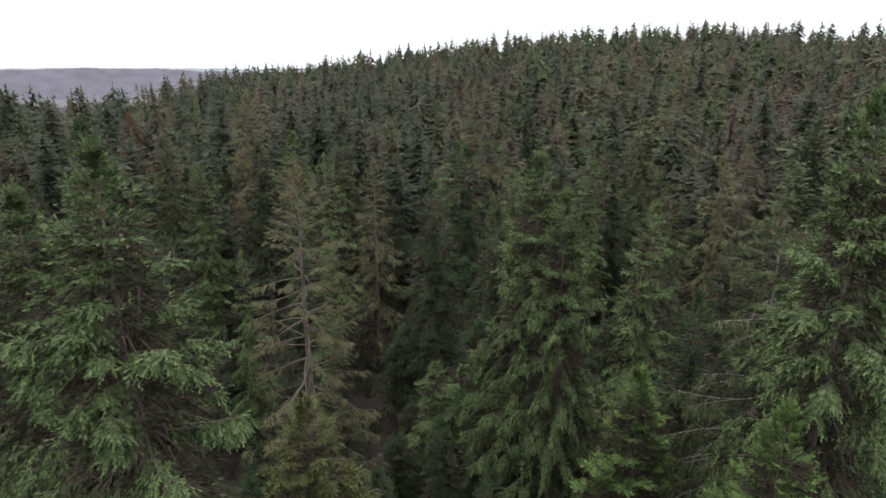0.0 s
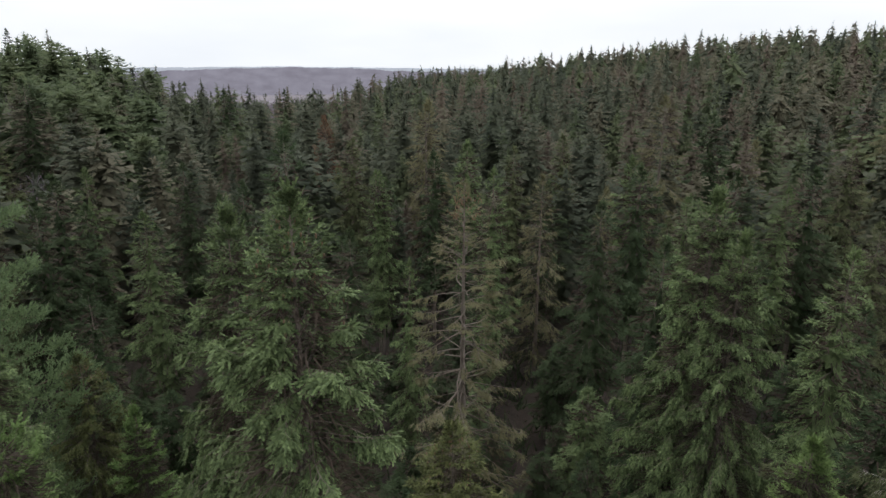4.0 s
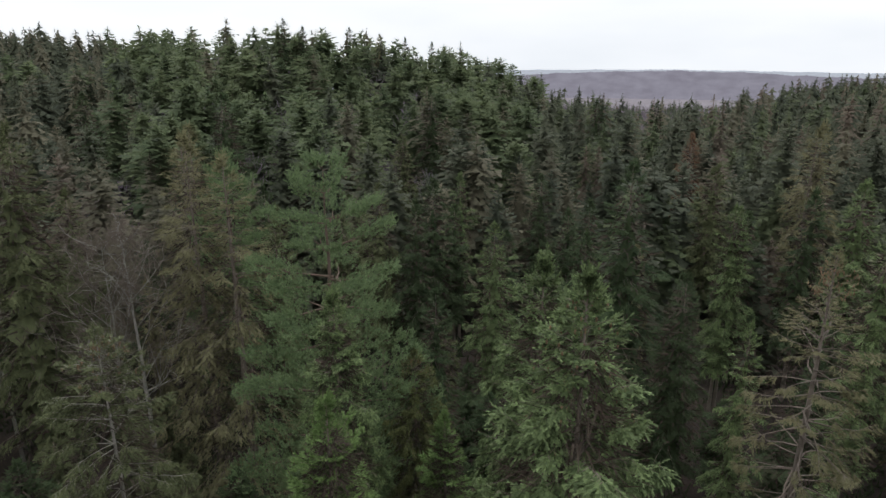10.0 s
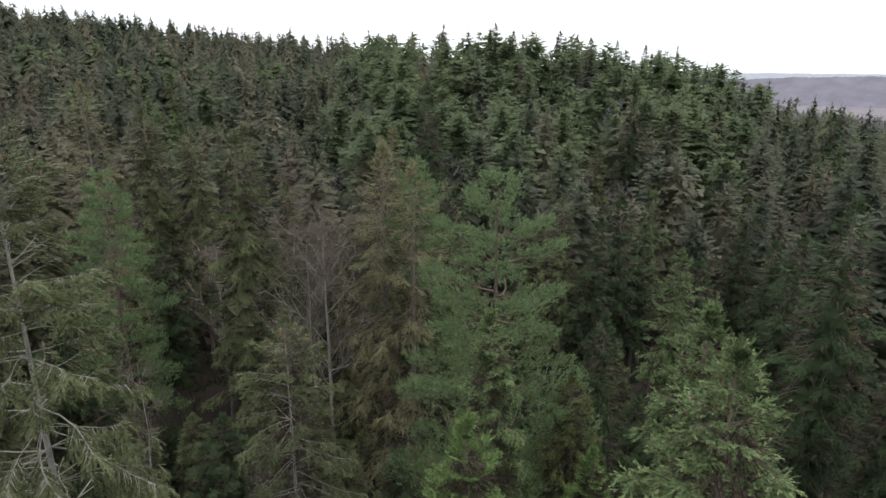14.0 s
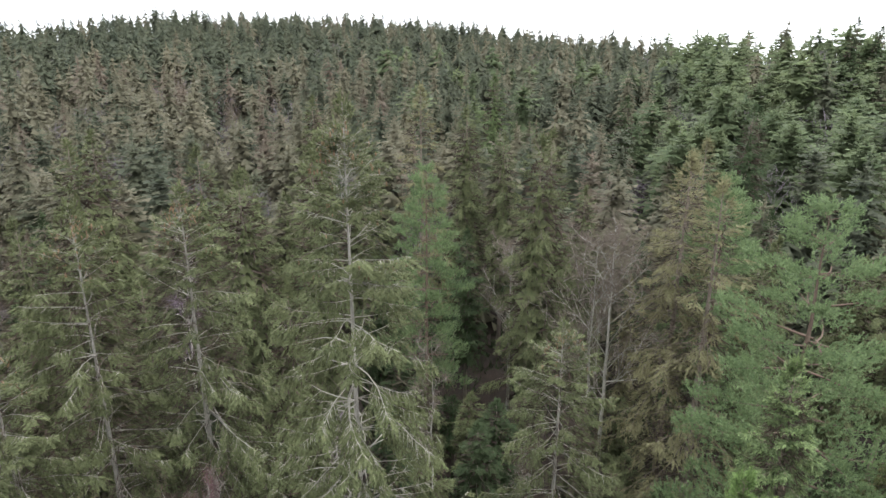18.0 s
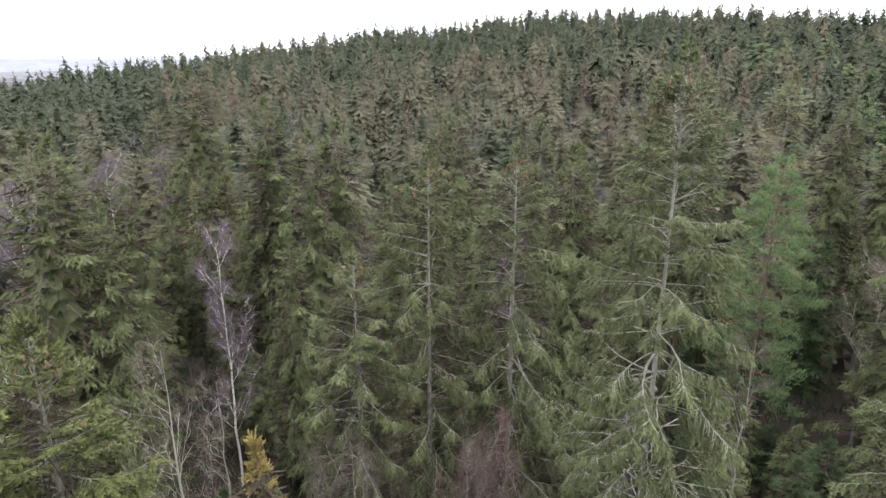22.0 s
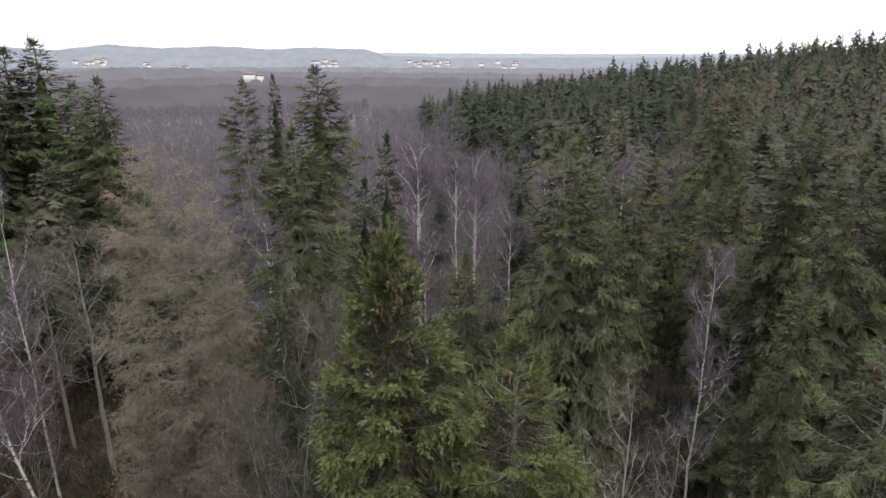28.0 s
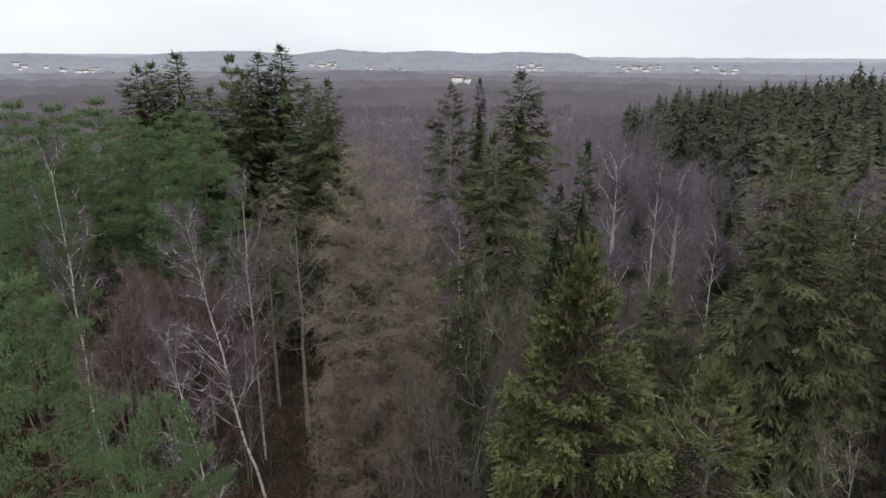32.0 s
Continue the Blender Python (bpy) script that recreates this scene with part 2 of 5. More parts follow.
# ---- the lie of the land ----
# bearing to the left of +y, degrees: distance and ground height of the ridge
RIDGE = [(-60, 230, 12), (-33, 220, 15.5), (-23, 232, 18), (-15, 236, 17.5), (-8, 240, 15.5), (0, 240, 12), (6, 245, 9), (11, 255, 5.5),
         (17, 270, 3.5), (24, 150, 1), (33, 130, 0.5), (39, 140, 3), (44, 150, 9), (50, 150, 12), (57, 155, 14.5), (63, 140, 14.5),
         (70, 150, 15), (77, 240, 17), (84, 260, 20), (92, 270, 24.5), (99, 270, 27), (108, 265, 28.5), (118, 265, 28.5), (125, 255, 23.5),
         (132, 250, 21), (139, 240, 17), (146, 230, 12.5), (152, 220, 9), (158, 200, 6), (164, 180, 3.5), (170, 170, 2), (175, 160, -1),
         (180, 300, -14)]
RIDGE += [(a, 320, -15) for a in (195, 235, 270)] + [(290, 230, 12), (300, 230, 12)]
R_AZ, R_D, R_Z = (np.array(c, float) for c in zip(*RIDGE))


def ground(x, y):
    """Height of the forest floor; takes numbers or arrays."""
    x, y = np.asarray(x, float), np.asarray(y, float)
    az = (np.degrees(np.arctan2(-x, y)) + 60) % 360 - 60
    d = np.hypot(x, y)
    crest, top = np.interp(az, R_AZ, R_D), np.interp(az, R_AZ, R_Z)
    rise = np.clip((d - 45) / (crest - 45), 0, 1)
    back = np.clip(top - (d - crest) * 0.07, -24, 60)
    z = np.where(d < crest, top * rise ** 1.5, np.where(top > -10, back, np.clip(top - (d - crest) * 0.02, -24, 60)))
    z = z - np.clip(d - 420, 0, 9000) * 0.03
    return z + 0.35 * np.sin(x * 0.21 + 1) * np.cos(y * 0.17) * np.clip(d / 20, 0, 1)


def mesh_of(name, verts, faces, material, normals=None):
    """A mesh from an array of corners and an array of triangles or quads, with its corners' normals where they are given."""
    verts, faces = np.asarray(verts, np.float32), np.asarray(faces, np.int32)
    me = bpy.data.meshes.new(name)
    k = faces.shape[1]
    me.vertices.add(len(verts))
    me.vertices.foreach_set("co", verts.ravel())
    me.loops.add(faces.size)
    me.loops.foreach_set("vertex_index", faces.ravel())
    me.polygons.add(len(faces))
    me.polygons.foreach_set("loop_start", np.arange(0, faces.size, k, dtype=np.int32))
    me.polygons.foreach_set("loop_total", np.full(len(faces), k, np.int32))
    me.update(calc_edges=True)
    me.materials.append(material)
    if normals is not None:
        me.polygons.foreach_set("use_smooth", np.ones(len(faces), bool))
        me.normals_split_custom_set_from_vertices(np.asarray(normals, np.float32))
    return me


def part(name, me, parent, label=""):
    ob = new(name, me)
    ob.parent = parent
    return tagged(ob, label)


radii = np.concatenate([[0.0], np.linspace(4, 60, 15), np.geomspace(68, 4600, 46)])
spokes = 160
gaz = np.arange(spokes) * 2 * np.pi / spokes
gx, gy = -np.sin(gaz)[None] * radii[:, None], np.cos(gaz)[None] * radii[:, None]
gv = np.stack([gx, gy, ground(gx, gy)], -1).reshape(-1, 3)
ring, spoke = np.meshgrid(np.arange(len(radii) - 1), np.arange(spokes), indexing="ij")
nxt = (spoke + 1) % spokes
gf = np.stack([ring * spokes + spoke, (ring + 1) * spokes + spoke, (ring + 1) * spokes + nxt, ring * spokes + nxt], -1).reshape(-1, 4)[:, ::-1]
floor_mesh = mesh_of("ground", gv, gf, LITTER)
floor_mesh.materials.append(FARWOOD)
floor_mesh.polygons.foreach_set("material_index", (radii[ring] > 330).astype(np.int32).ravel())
tagged(new("ground", floor_mesh), "brown forest floor of needles and old leaves, colour darkened for shade", "ground", kind="structure")

# ---- trees: building blocks ----


def unit(v):
    return v / np.maximum(np.linalg.norm(v, axis=-1, keepdims=True), 1e-9)


def teeth(org, way, length, width, k, rng, flat=0.6):
    """Sprays of needles: along each axis k small blades that point outward and forward."""
    n = len(org)
    s = (np.arange(k) + 0.4) / k
    u = unit(np.cross(way, np.array([0.05, 0.03, 1.0])))
    v = np.cross(u, way)
    ang = (np.arange(k) % 2) * np.pi + rng.normal(0, flat, (n, k))
    radial = u[:, None] * np.cos(ang)[..., None] + v[:, None] * np.sin(ang)[..., None]
    a = org[:, None] + way[:, None] * (length[:, None] * s)[..., None]
    step = (length / k)[:, None, None]
    tip = a + radial * (width[:, None] * (1.05 - 0.55 * s) * rng.uniform(0.7, 1.3, (n, k)))[..., None] + way[:, None] * step * 1.1
    hb = way[:, None] * step * 0.85
    side = radial * 0.006
    tri = np.stack([a - hb + side, a + hb - side, tip], 2)
    return tri.reshape(-1, 3)


def slivers(a, b, width, rng):
    """Thin bare twigs: one long narrow triangle from a to b."""
    n = len(a)
    across = unit(np.cross(b - a, rng.normal(0, 1, (n, 3)))) * width[:, None]
    return np.stack([a - across, a + across, b], 1).reshape(-1, 3)


def loose(tris):
    """Corners and faces of triangles that share no corners."""
    v = np.concatenate(tris)
    return v, np.arange(len(v)).reshape(-1, 3)


def tubes(paths, radius, sides=3):
    """Round limbs: paths (n, m, 3) with radii (n, m)."""
    n, m, _ = paths.shape
    t = unit(np.gradient(paths, axis=1))
    u = unit(np.cross(t, np.array([0.31, 0.17, 0.2]) + 0 * t))
    v = np.cross(t, u)
    ang = np.arange(sides) * 2 * np.pi / sides
    ring_pts = paths[:, :, None] + radius[:, :, None, None] * (u[:, :, None] * np.cos(ang)[:, None] + v[:, :, None] * np.sin(ang)[:, None])
    i, j, k = np.meshgrid(np.arange(n), np.arange(m - 1), np.arange(sides), indexing="ij")
    base, up, k2 = (i * m + j) * sides, (i * m + j + 1) * sides, (k + 1) % sides
    return ring_pts.reshape(-1, 3), np.stack([base + k, base + k2, up + k2, up + k], -1).reshape(-1, 4)


def joined(*chunks):
    verts, faces, at = [], [], 0
    for v, f in chunks:
        verts.append(v)
        faces.append(f + at)
        at += len(v)
    return np.concatenate(verts), np.concatenate(faces)


def trunk_of(h, r, rng, lean=0.15, sides=8, rings=12):
    z = np.linspace(-0.6, h, rings)
    bend = np.cumsum(rng.normal(0, lean / rings, (rings, 2)), 0)
    bend = (bend - bend[0]) * np.linspace(1, 1, rings)[:, None]
    bend -= bend[-1] * (z / h)[:, None]
    p = np.concatenate([bend, z[:, None]], 1)
    rad = r * np.clip(1 - z / (h + 0.05), 0.02, 1) ** 0.8
    rad[0] *= 1.35
    return tubes(p[None], rad[None], sides)


def skirts(xs, ys, z0, h, r, levels, points, rng, tau=4.2, low=0.8):
    """Conifers as tiers of ragged drooping skirts round an axis, one joined shell a tree."""
    n, m = len(xs), 2 * points
    f = (np.arange(levels + 1) / levels) ** 0.9
    dep = h[:, None] * low * f[None]
    axis = np.stack([np.repeat(xs[:, None], levels + 1, 1), np.repeat(ys[:, None], levels + 1, 1), (z0 + h)[:, None] - dep], -1)
    mid_dep = dep[:, :-1] + 0.55 * np.diff(dep, axis=1)
    rad = (0.14 + r[:, None] * (1 - np.exp(-mid_dep / tau)))[..., None]
    az = (np.arange(m) + rng.uniform(-0.35, 0.35, (n, levels, m))) * 2 * np.pi / m + rng.uniform(0, 6.3, (n, levels, 1))
    reach = np.where(np.arange(m) % 2 == 0, 1.0, 0.7) * rng.uniform(0.55, 1.25, (n, levels, m))
    rr = rad * reach
    drop = (rad * 0.22 * reach + 1.5 * np.diff(dep, axis=1)[..., None]) * rng.uniform(0.6, 1.4, (n, levels, m))
    rim = np.stack([xs[:, None, None] + rr * np.cos(az), ys[:, None, None] + rr * np.sin(az), axis[:, :-1, 2][..., None] - drop], -1)
    v = np.concatenate([axis.reshape(n, -1, 3), rim.reshape(n, -1, 3)], 1)
    l, k = (c.ravel() for c in np.meshgrid(np.arange(levels), np.arange(m), indexing="ij"))
    start = levels + 1
    one = np.stack([l, start + l * m + k, start + l * m + (k + 1) % m], -1)
    bond = np.stack([np.arange(levels), np.arange(1, levels + 1), start + np.arange(levels) * m], -1)
    one = np.concatenate([one, bond])
    faces = (one[None] + (np.arange(n) * v.shape[1])[:, None, None]).reshape(-1, 3)
    return v.reshape(-1, 3), faces


TREES = {}


def spruce(key, seed, h=18.0, r=3.0, tau=4.5, gap=0.42, per=6, n_sec=14, n_spray=4, k=8, spray=0.3, wide=0.05, hang=0.35, inner=0.15,
           base=0.12, slope=0.8, droop=0.45, lift=0.2, tone=GREEN, bark=BARK, cones=0, twigs=True, gaps=0.0, core=1100, core_w=0.06, split=False, shell=0.0,
           sec=0.4, level=-0.15, girth=0.0105, limb=1.0, ragged=0.6, heart=0.42, top_fill=0.09):
    """A spruce as parts: trunk, branches, crown of needle sprays and, on some, cones below the top."""
    rng = np.random.default_rng(seed)
    depth, d = [], 0.22
    while d < h * (1 - base):
        depth.append(d)
        d += gap * rng.uniform(0.75, 1.25) * min(0.4 + 0.16 * d, 0.8 + 0.03 * d)
    dep = np.repeat(depth, per)
    nb = len(dep)
    dep = dep + rng.uniform(-0.2, 0.2, nb) * gap
    az = rng.uniform(0, 2 * np.pi, nb)
    length = np.maximum(0.1, r * (1 - np.exp(-dep / (tau * 1.08))) - 0.08) * rng.uniform(ragged, 1.15, nb)
    lobes = 1 + 0.16 * np.sin(az * 2 + seed) + 0.1 * np.sin(az * 3 + dep)
    length *= lobes
    old = np.clip(dep / 6.5, 0, 1)
    a = slope * (1 - old) + level * old + 0.15 * np.exp(-dep / 0.8) + rng.normal(0, 0.08, nb)
    b, c = -droop * old * rng.uniform(0.6, 1.3, nb), lift * old * rng.uniform(0.4, 1.5, nb)
    out = np.stack([np.cos(az), np.sin(az), 0 * az], -1)
    perp = np.stack([-np.sin(az), np.cos(az), 0 * az], -1)
    zed = np.array([0, 0, 1.0])
    foot = np.stack([0 * az, 0 * az, h - dep], -1)

    def along(s, i):
        return foot[i] + out[i] * (length[i] * s)[..., None] + zed * (length[i] * (a[i] * s + b[i] * s ** 2 + c[i] * s ** 3))[..., None] \
            + perp[i] * (0.06 * length[i] * np.sin(s * 4 + dep[i] * 7))[..., None]

    i0 = np.arange(nb)
    steps = np.linspace(0, 0.97, 5)
    paths = np.stack([along(np.full(nb, s), i0) for s in steps], 1)
    rad = limb * (0.006 + 0.0085 * length)[:, None] * (1.05 - steps)[None]
    wood = [tubes(paths, rad)]
    # side shoots
    ns = np.maximum(3, n_sec * np.maximum(np.minimum(length / r, 1.1), top_fill * np.clip((dep - 0.5) / 1.5, 0.15, 1))).astype(int)
    i = np.repeat(i0, ns)
    if gaps:
        i = i[rng.uniform(0, 1, len(i)) > gaps * np.clip(dep[i] / 3, 0, 1)]
    n = len(i)
    bald = inner * np.clip(dep[i] / 2.5, 0, 1) if inner < 0.35 else inner * np.clip((dep[i] - 1.8) / 2.0, 0, 1)
    s = bald + (1 - bald) * rng.uniform(0, 1, n) ** 0.75
    side = rng.choice([-1.0, 1.0], n)
    start = along(s, i)
    grade = a[i] + 2 * b[i] * s + 3 * c[i] * s ** 2
    way = unit(out[i] * rng.uniform(0.55, 0.85, n)[:, None] + perp[i] * (side * rng.uniform(0.55, 0.85, n))[:, None]
               + zed * (grade * 0.7 - hang * old[i] * rng.uniform(0.5, 1.3, n))[:, None])
    ls = np.clip(length[i] * sec * (1.15 - 0.8 * s), 0.1 + (0.16 if top_fill > 0.1 else 0.05) * np.clip((dep[i] - 0.4) / 1.5, 0, 1), sec * 2.25) * rng.uniform(0.6, 1.2, n)
    q = (np.arange(n_spray) + 0.6) / n_spray
    j = np.repeat(np.arange(n), n_spray)
    qq = np.tile(q, n) * rng.uniform(0.75, 1.1, n * n_spray)
    keep = rng.uniform(0, 1, len(j)) < np.clip(np.maximum(ls[j] / 0.38, dep[i[j]] / 3.0), 0.55, 1)
    j, qq = j[keep], qq[keep]
    p = start[j] + way[j] * (ls[j] * qq)[:, None] - zed * (hang * 0.5 * ls[j] * qq ** 2)[:, None]
    m = len(j)
    fork = np.where(np.arange(m) % 2 == 0, 1.0, -1.0) * rng.uniform(0.35, 0.9, m)
    w2 = unit(way[j] * 0.9 + np.cross(way[j], zed) * fork[:, None] + rng.normal(0, 0.13, (m, 3)) + out[i[j]] * 0.2
              + zed * (0.12 - 1.0 * hang * old[i[j]] * rng.uniform(0.6, 1.3, m))[:, None])
    sl = spray * rng.uniform(0.65, 1.25, m) * np.clip(0.55 + 0.15 * dep[i[j]], 0.5, 1)
    tris = [teeth(p, w2, sl, wide * rng.uniform(0.8, 1.25, m), k, rng)]
    # branch ends and the leader
    e = along(np.full(nb, 0.93), i0)
    ew = unit(e - along(np.full(nb, 0.75), i0) + zed * 0.05)
    tris.append(teeth(e, ew, np.full(nb, spray * 1.1), np.full(nb, wide * 1.1), k, rng))
    lz = np.linspace(h - 0.6, h - 0.12, 7)
    lw = unit(rng.normal(0, 0.2, (7, 3)) + zed)
    tris.append(teeth(np.stack([0 * lz, 0 * lz, lz], -1), lw, np.full(7, 0.3), np.full(7, min(wide, 0.08)), max(k, 5), rng, 1.5))
    # dry brown twigs inside the crown, coloured near black for the shade there
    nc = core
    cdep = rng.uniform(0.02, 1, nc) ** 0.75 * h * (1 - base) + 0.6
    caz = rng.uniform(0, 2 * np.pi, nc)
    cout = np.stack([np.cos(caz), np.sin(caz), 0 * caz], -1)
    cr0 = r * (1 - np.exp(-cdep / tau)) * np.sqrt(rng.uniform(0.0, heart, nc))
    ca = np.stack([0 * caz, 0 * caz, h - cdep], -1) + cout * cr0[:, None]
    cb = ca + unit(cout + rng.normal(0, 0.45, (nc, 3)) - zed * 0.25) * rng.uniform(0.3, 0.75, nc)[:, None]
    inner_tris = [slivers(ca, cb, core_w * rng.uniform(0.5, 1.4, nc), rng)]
    parts = [("trunk", mesh_of("trunk", *trunk_of(h - 0.1, girth * h, rng, 0.05), bark), "")]
    if split:
        owner = [np.repeat(i0[i][j], k), np.repeat(i0, k)]
        owner = np.concatenate(owner)
        blades = np.concatenate(tris[:2]).reshape(-1, 3, 3)
        bv, bf = wood[0]
        per_b = bv.shape[0] // nb
        one_f = bf[:bf.shape[0] // nb]
        for w in range(nb):
            stick = mesh_of("branch", bv[w * per_b:(w + 1) * per_b], one_f, bark)
            mine = blades[owner == w].reshape(-1, 3)
            parts.append(("branch", stick, "", mesh_of("needles", mine, np.arange(len(mine)).reshape(-1, 3), tone)))
        parts.append(("leader", mesh_of("leader", *loose(tris[2:]), tone), ""))
    else:
        parts.append(("branchwork", mesh_of("branchwork", *joined(*wood), bark), "stuff"))
        parts.append(("crown", mesh_of("crown", *loose(tris), tone), ""))
    inner_mesh = loose(inner_tris)
    if shell:
        parts.append(("inner_crown", mesh_of("inner_crown", *skirts(np.zeros(1), np.zeros(1), np.zeros(1), np.array([h - 2.2]), np.array([r * shell]), int(h / 0.7), 7, rng, tau, 1 - base), tone), "stuff"))
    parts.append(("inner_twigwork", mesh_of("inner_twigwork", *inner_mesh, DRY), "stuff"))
    if twigs:
        parts.append(("twigwork", mesh_of("twigwork", *loose([slivers(start, start + way * (ls * 1.05)[:, None], np.full(n, 0.008), rng)]), bark), "stuff"))
    if cones:
        many = 110 if cones < 4 else 700
        cd = rng.choice(np.where((dep > 0.6) & (dep < 0.7 + cones))[0], many)
        cs = rng.uniform(0.75, 1.03, many)
        cp = along(cs, cd) - zed * 0.06 + rng.normal(0, 0.07, (many, 3))
        cr = np.array([0.004, 0.019, 0.022, 0.017, 0.005])
        cz = np.array([0, -0.022, -0.05, -0.08, -0.105])
        tilt = rng.normal(0, 0.012, (many, 1, 3))
        if split:
            one = np.stack([0 * cz, 0 * cz, cz], -1)[None]
            parts.append(("cone", mesh_of("cone", *tubes(one, cr[None], 6), CONE), "", [Vector(c) for c in cp[:280]]))
        else:
            cpath = cp[:, None] + zed * cz[None, :, None] + tilt * np.arange(5)[None, :, None]
            parts.append(("conework", mesh_of("conework", *tubes(cpath, np.tile(cr, (many, 1)), 6), CONE), "stuff"))
    TREES[key] = (h, parts)


def pine(key, seed, h=17.0, r=3.2, k=8, n_br=46, tufts=34, tuft=0.22, wide=0.09, base=0.35, tone=PINE):
    """A Scots pine: bare reddish trunk below, flat pads of long needles on the limbs."""
    rng = np.random.default_rng(seed)
    zed = np.array([0, 0, 1.0])
    whorl = np.arange(n_br) // 5
    dep = 0.25 + whorl * (h * (1 - base) / (whorl.max() + 1)) * (0.75 + 0.25 * whorl / whorl.max()) + rng.uniform(-0.1, 0.1, n_br)
    az = np.arange(n_br) * 2 * np.pi / 5 + whorl * 1.1 + rng.normal(0, 0.3, n_br)
    length = (0.35 + r * (1 - np.exp(-dep / 3.8))) * rng.uniform(0.65, 1.1, n_br)
    out = np.stack([np.cos(az), np.sin(az), 0 * az], -1)
    perp = np.stack([-np.sin(az), np.cos(az), 0 * az], -1)
    rise = np.clip(0.4 - 0.09 * dep, -0.15, 0.4)
    foot = np.stack([0 * az, 0 * az, h - dep - 0.2], -1)

    def along(s, i):
        return foot[i] + out[i] * (length[i] * s)[..., None] + zed * (length[i] * (rise[i] * s + 0.08 * s ** 2))[..., None] \
            + perp[i] * (0.12 * length[i] * np.sin(s * 3 + i))[..., None]

    i0 = np.arange(n_br)
    steps = np.linspace(0, 0.95, 5)
    paths = np.stack([along(np.full(n_br, s), i0) for s in steps], 1)
    limbs = tubes(paths, (0.008 + 0.012 * length)[:, None] * (1.05 - steps)[None], 4)
    i = np.repeat(i0, np.maximum(14, tufts * (length / length.max()) ** 1.2).astype(int))
    n = len(i)
    s = 0.3 + 0.7 * rng.uniform(0, 1, n) ** 0.8
    spread = length[i] * 0.3 * np.sqrt(np.clip(1.2 - s, 0.1, 1)) + 0.08
    off = rng.normal(0, 0.6, n)
    p = along(s, i) + perp[i] * (off * spread)[:, None] + zed * (rng.normal(0.07, 0.08, n) - 0.06 * off ** 2 * spread)[:, None]
    way = unit(out[i] * 0.45 + perp[i] * (0.35 * off)[:, None] + rng.normal(0, 0.3, (n, 3)) + zed * 0.55)
    tris = [teeth(p, way, tuft * rng.uniform(0.7, 1.3, n), wide * rng.uniform(0.8, 1.2, n), k, rng, 1.6)]
    top = np.tile([[0, 0, h - 0.3]], (10, 1))
    tris.append(teeth(top, unit(rng.normal(0, 0.4, (10, 3)) + zed), np.full(10, tuft * 1.3), np.full(10, wide), k, rng, 1.6))
    TREES[key] = (h, [("trunk", mesh_of("trunk", *trunk_of(h - 0.2, 0.011 * h, rng, 0.4), PINEBARK), ""),
                      ("limbwork", mesh_of("limbwork", *limbs, PINEBARK), "stuff"),
                      ("crown", mesh_of("crown", *loose(tris), tone), "")])


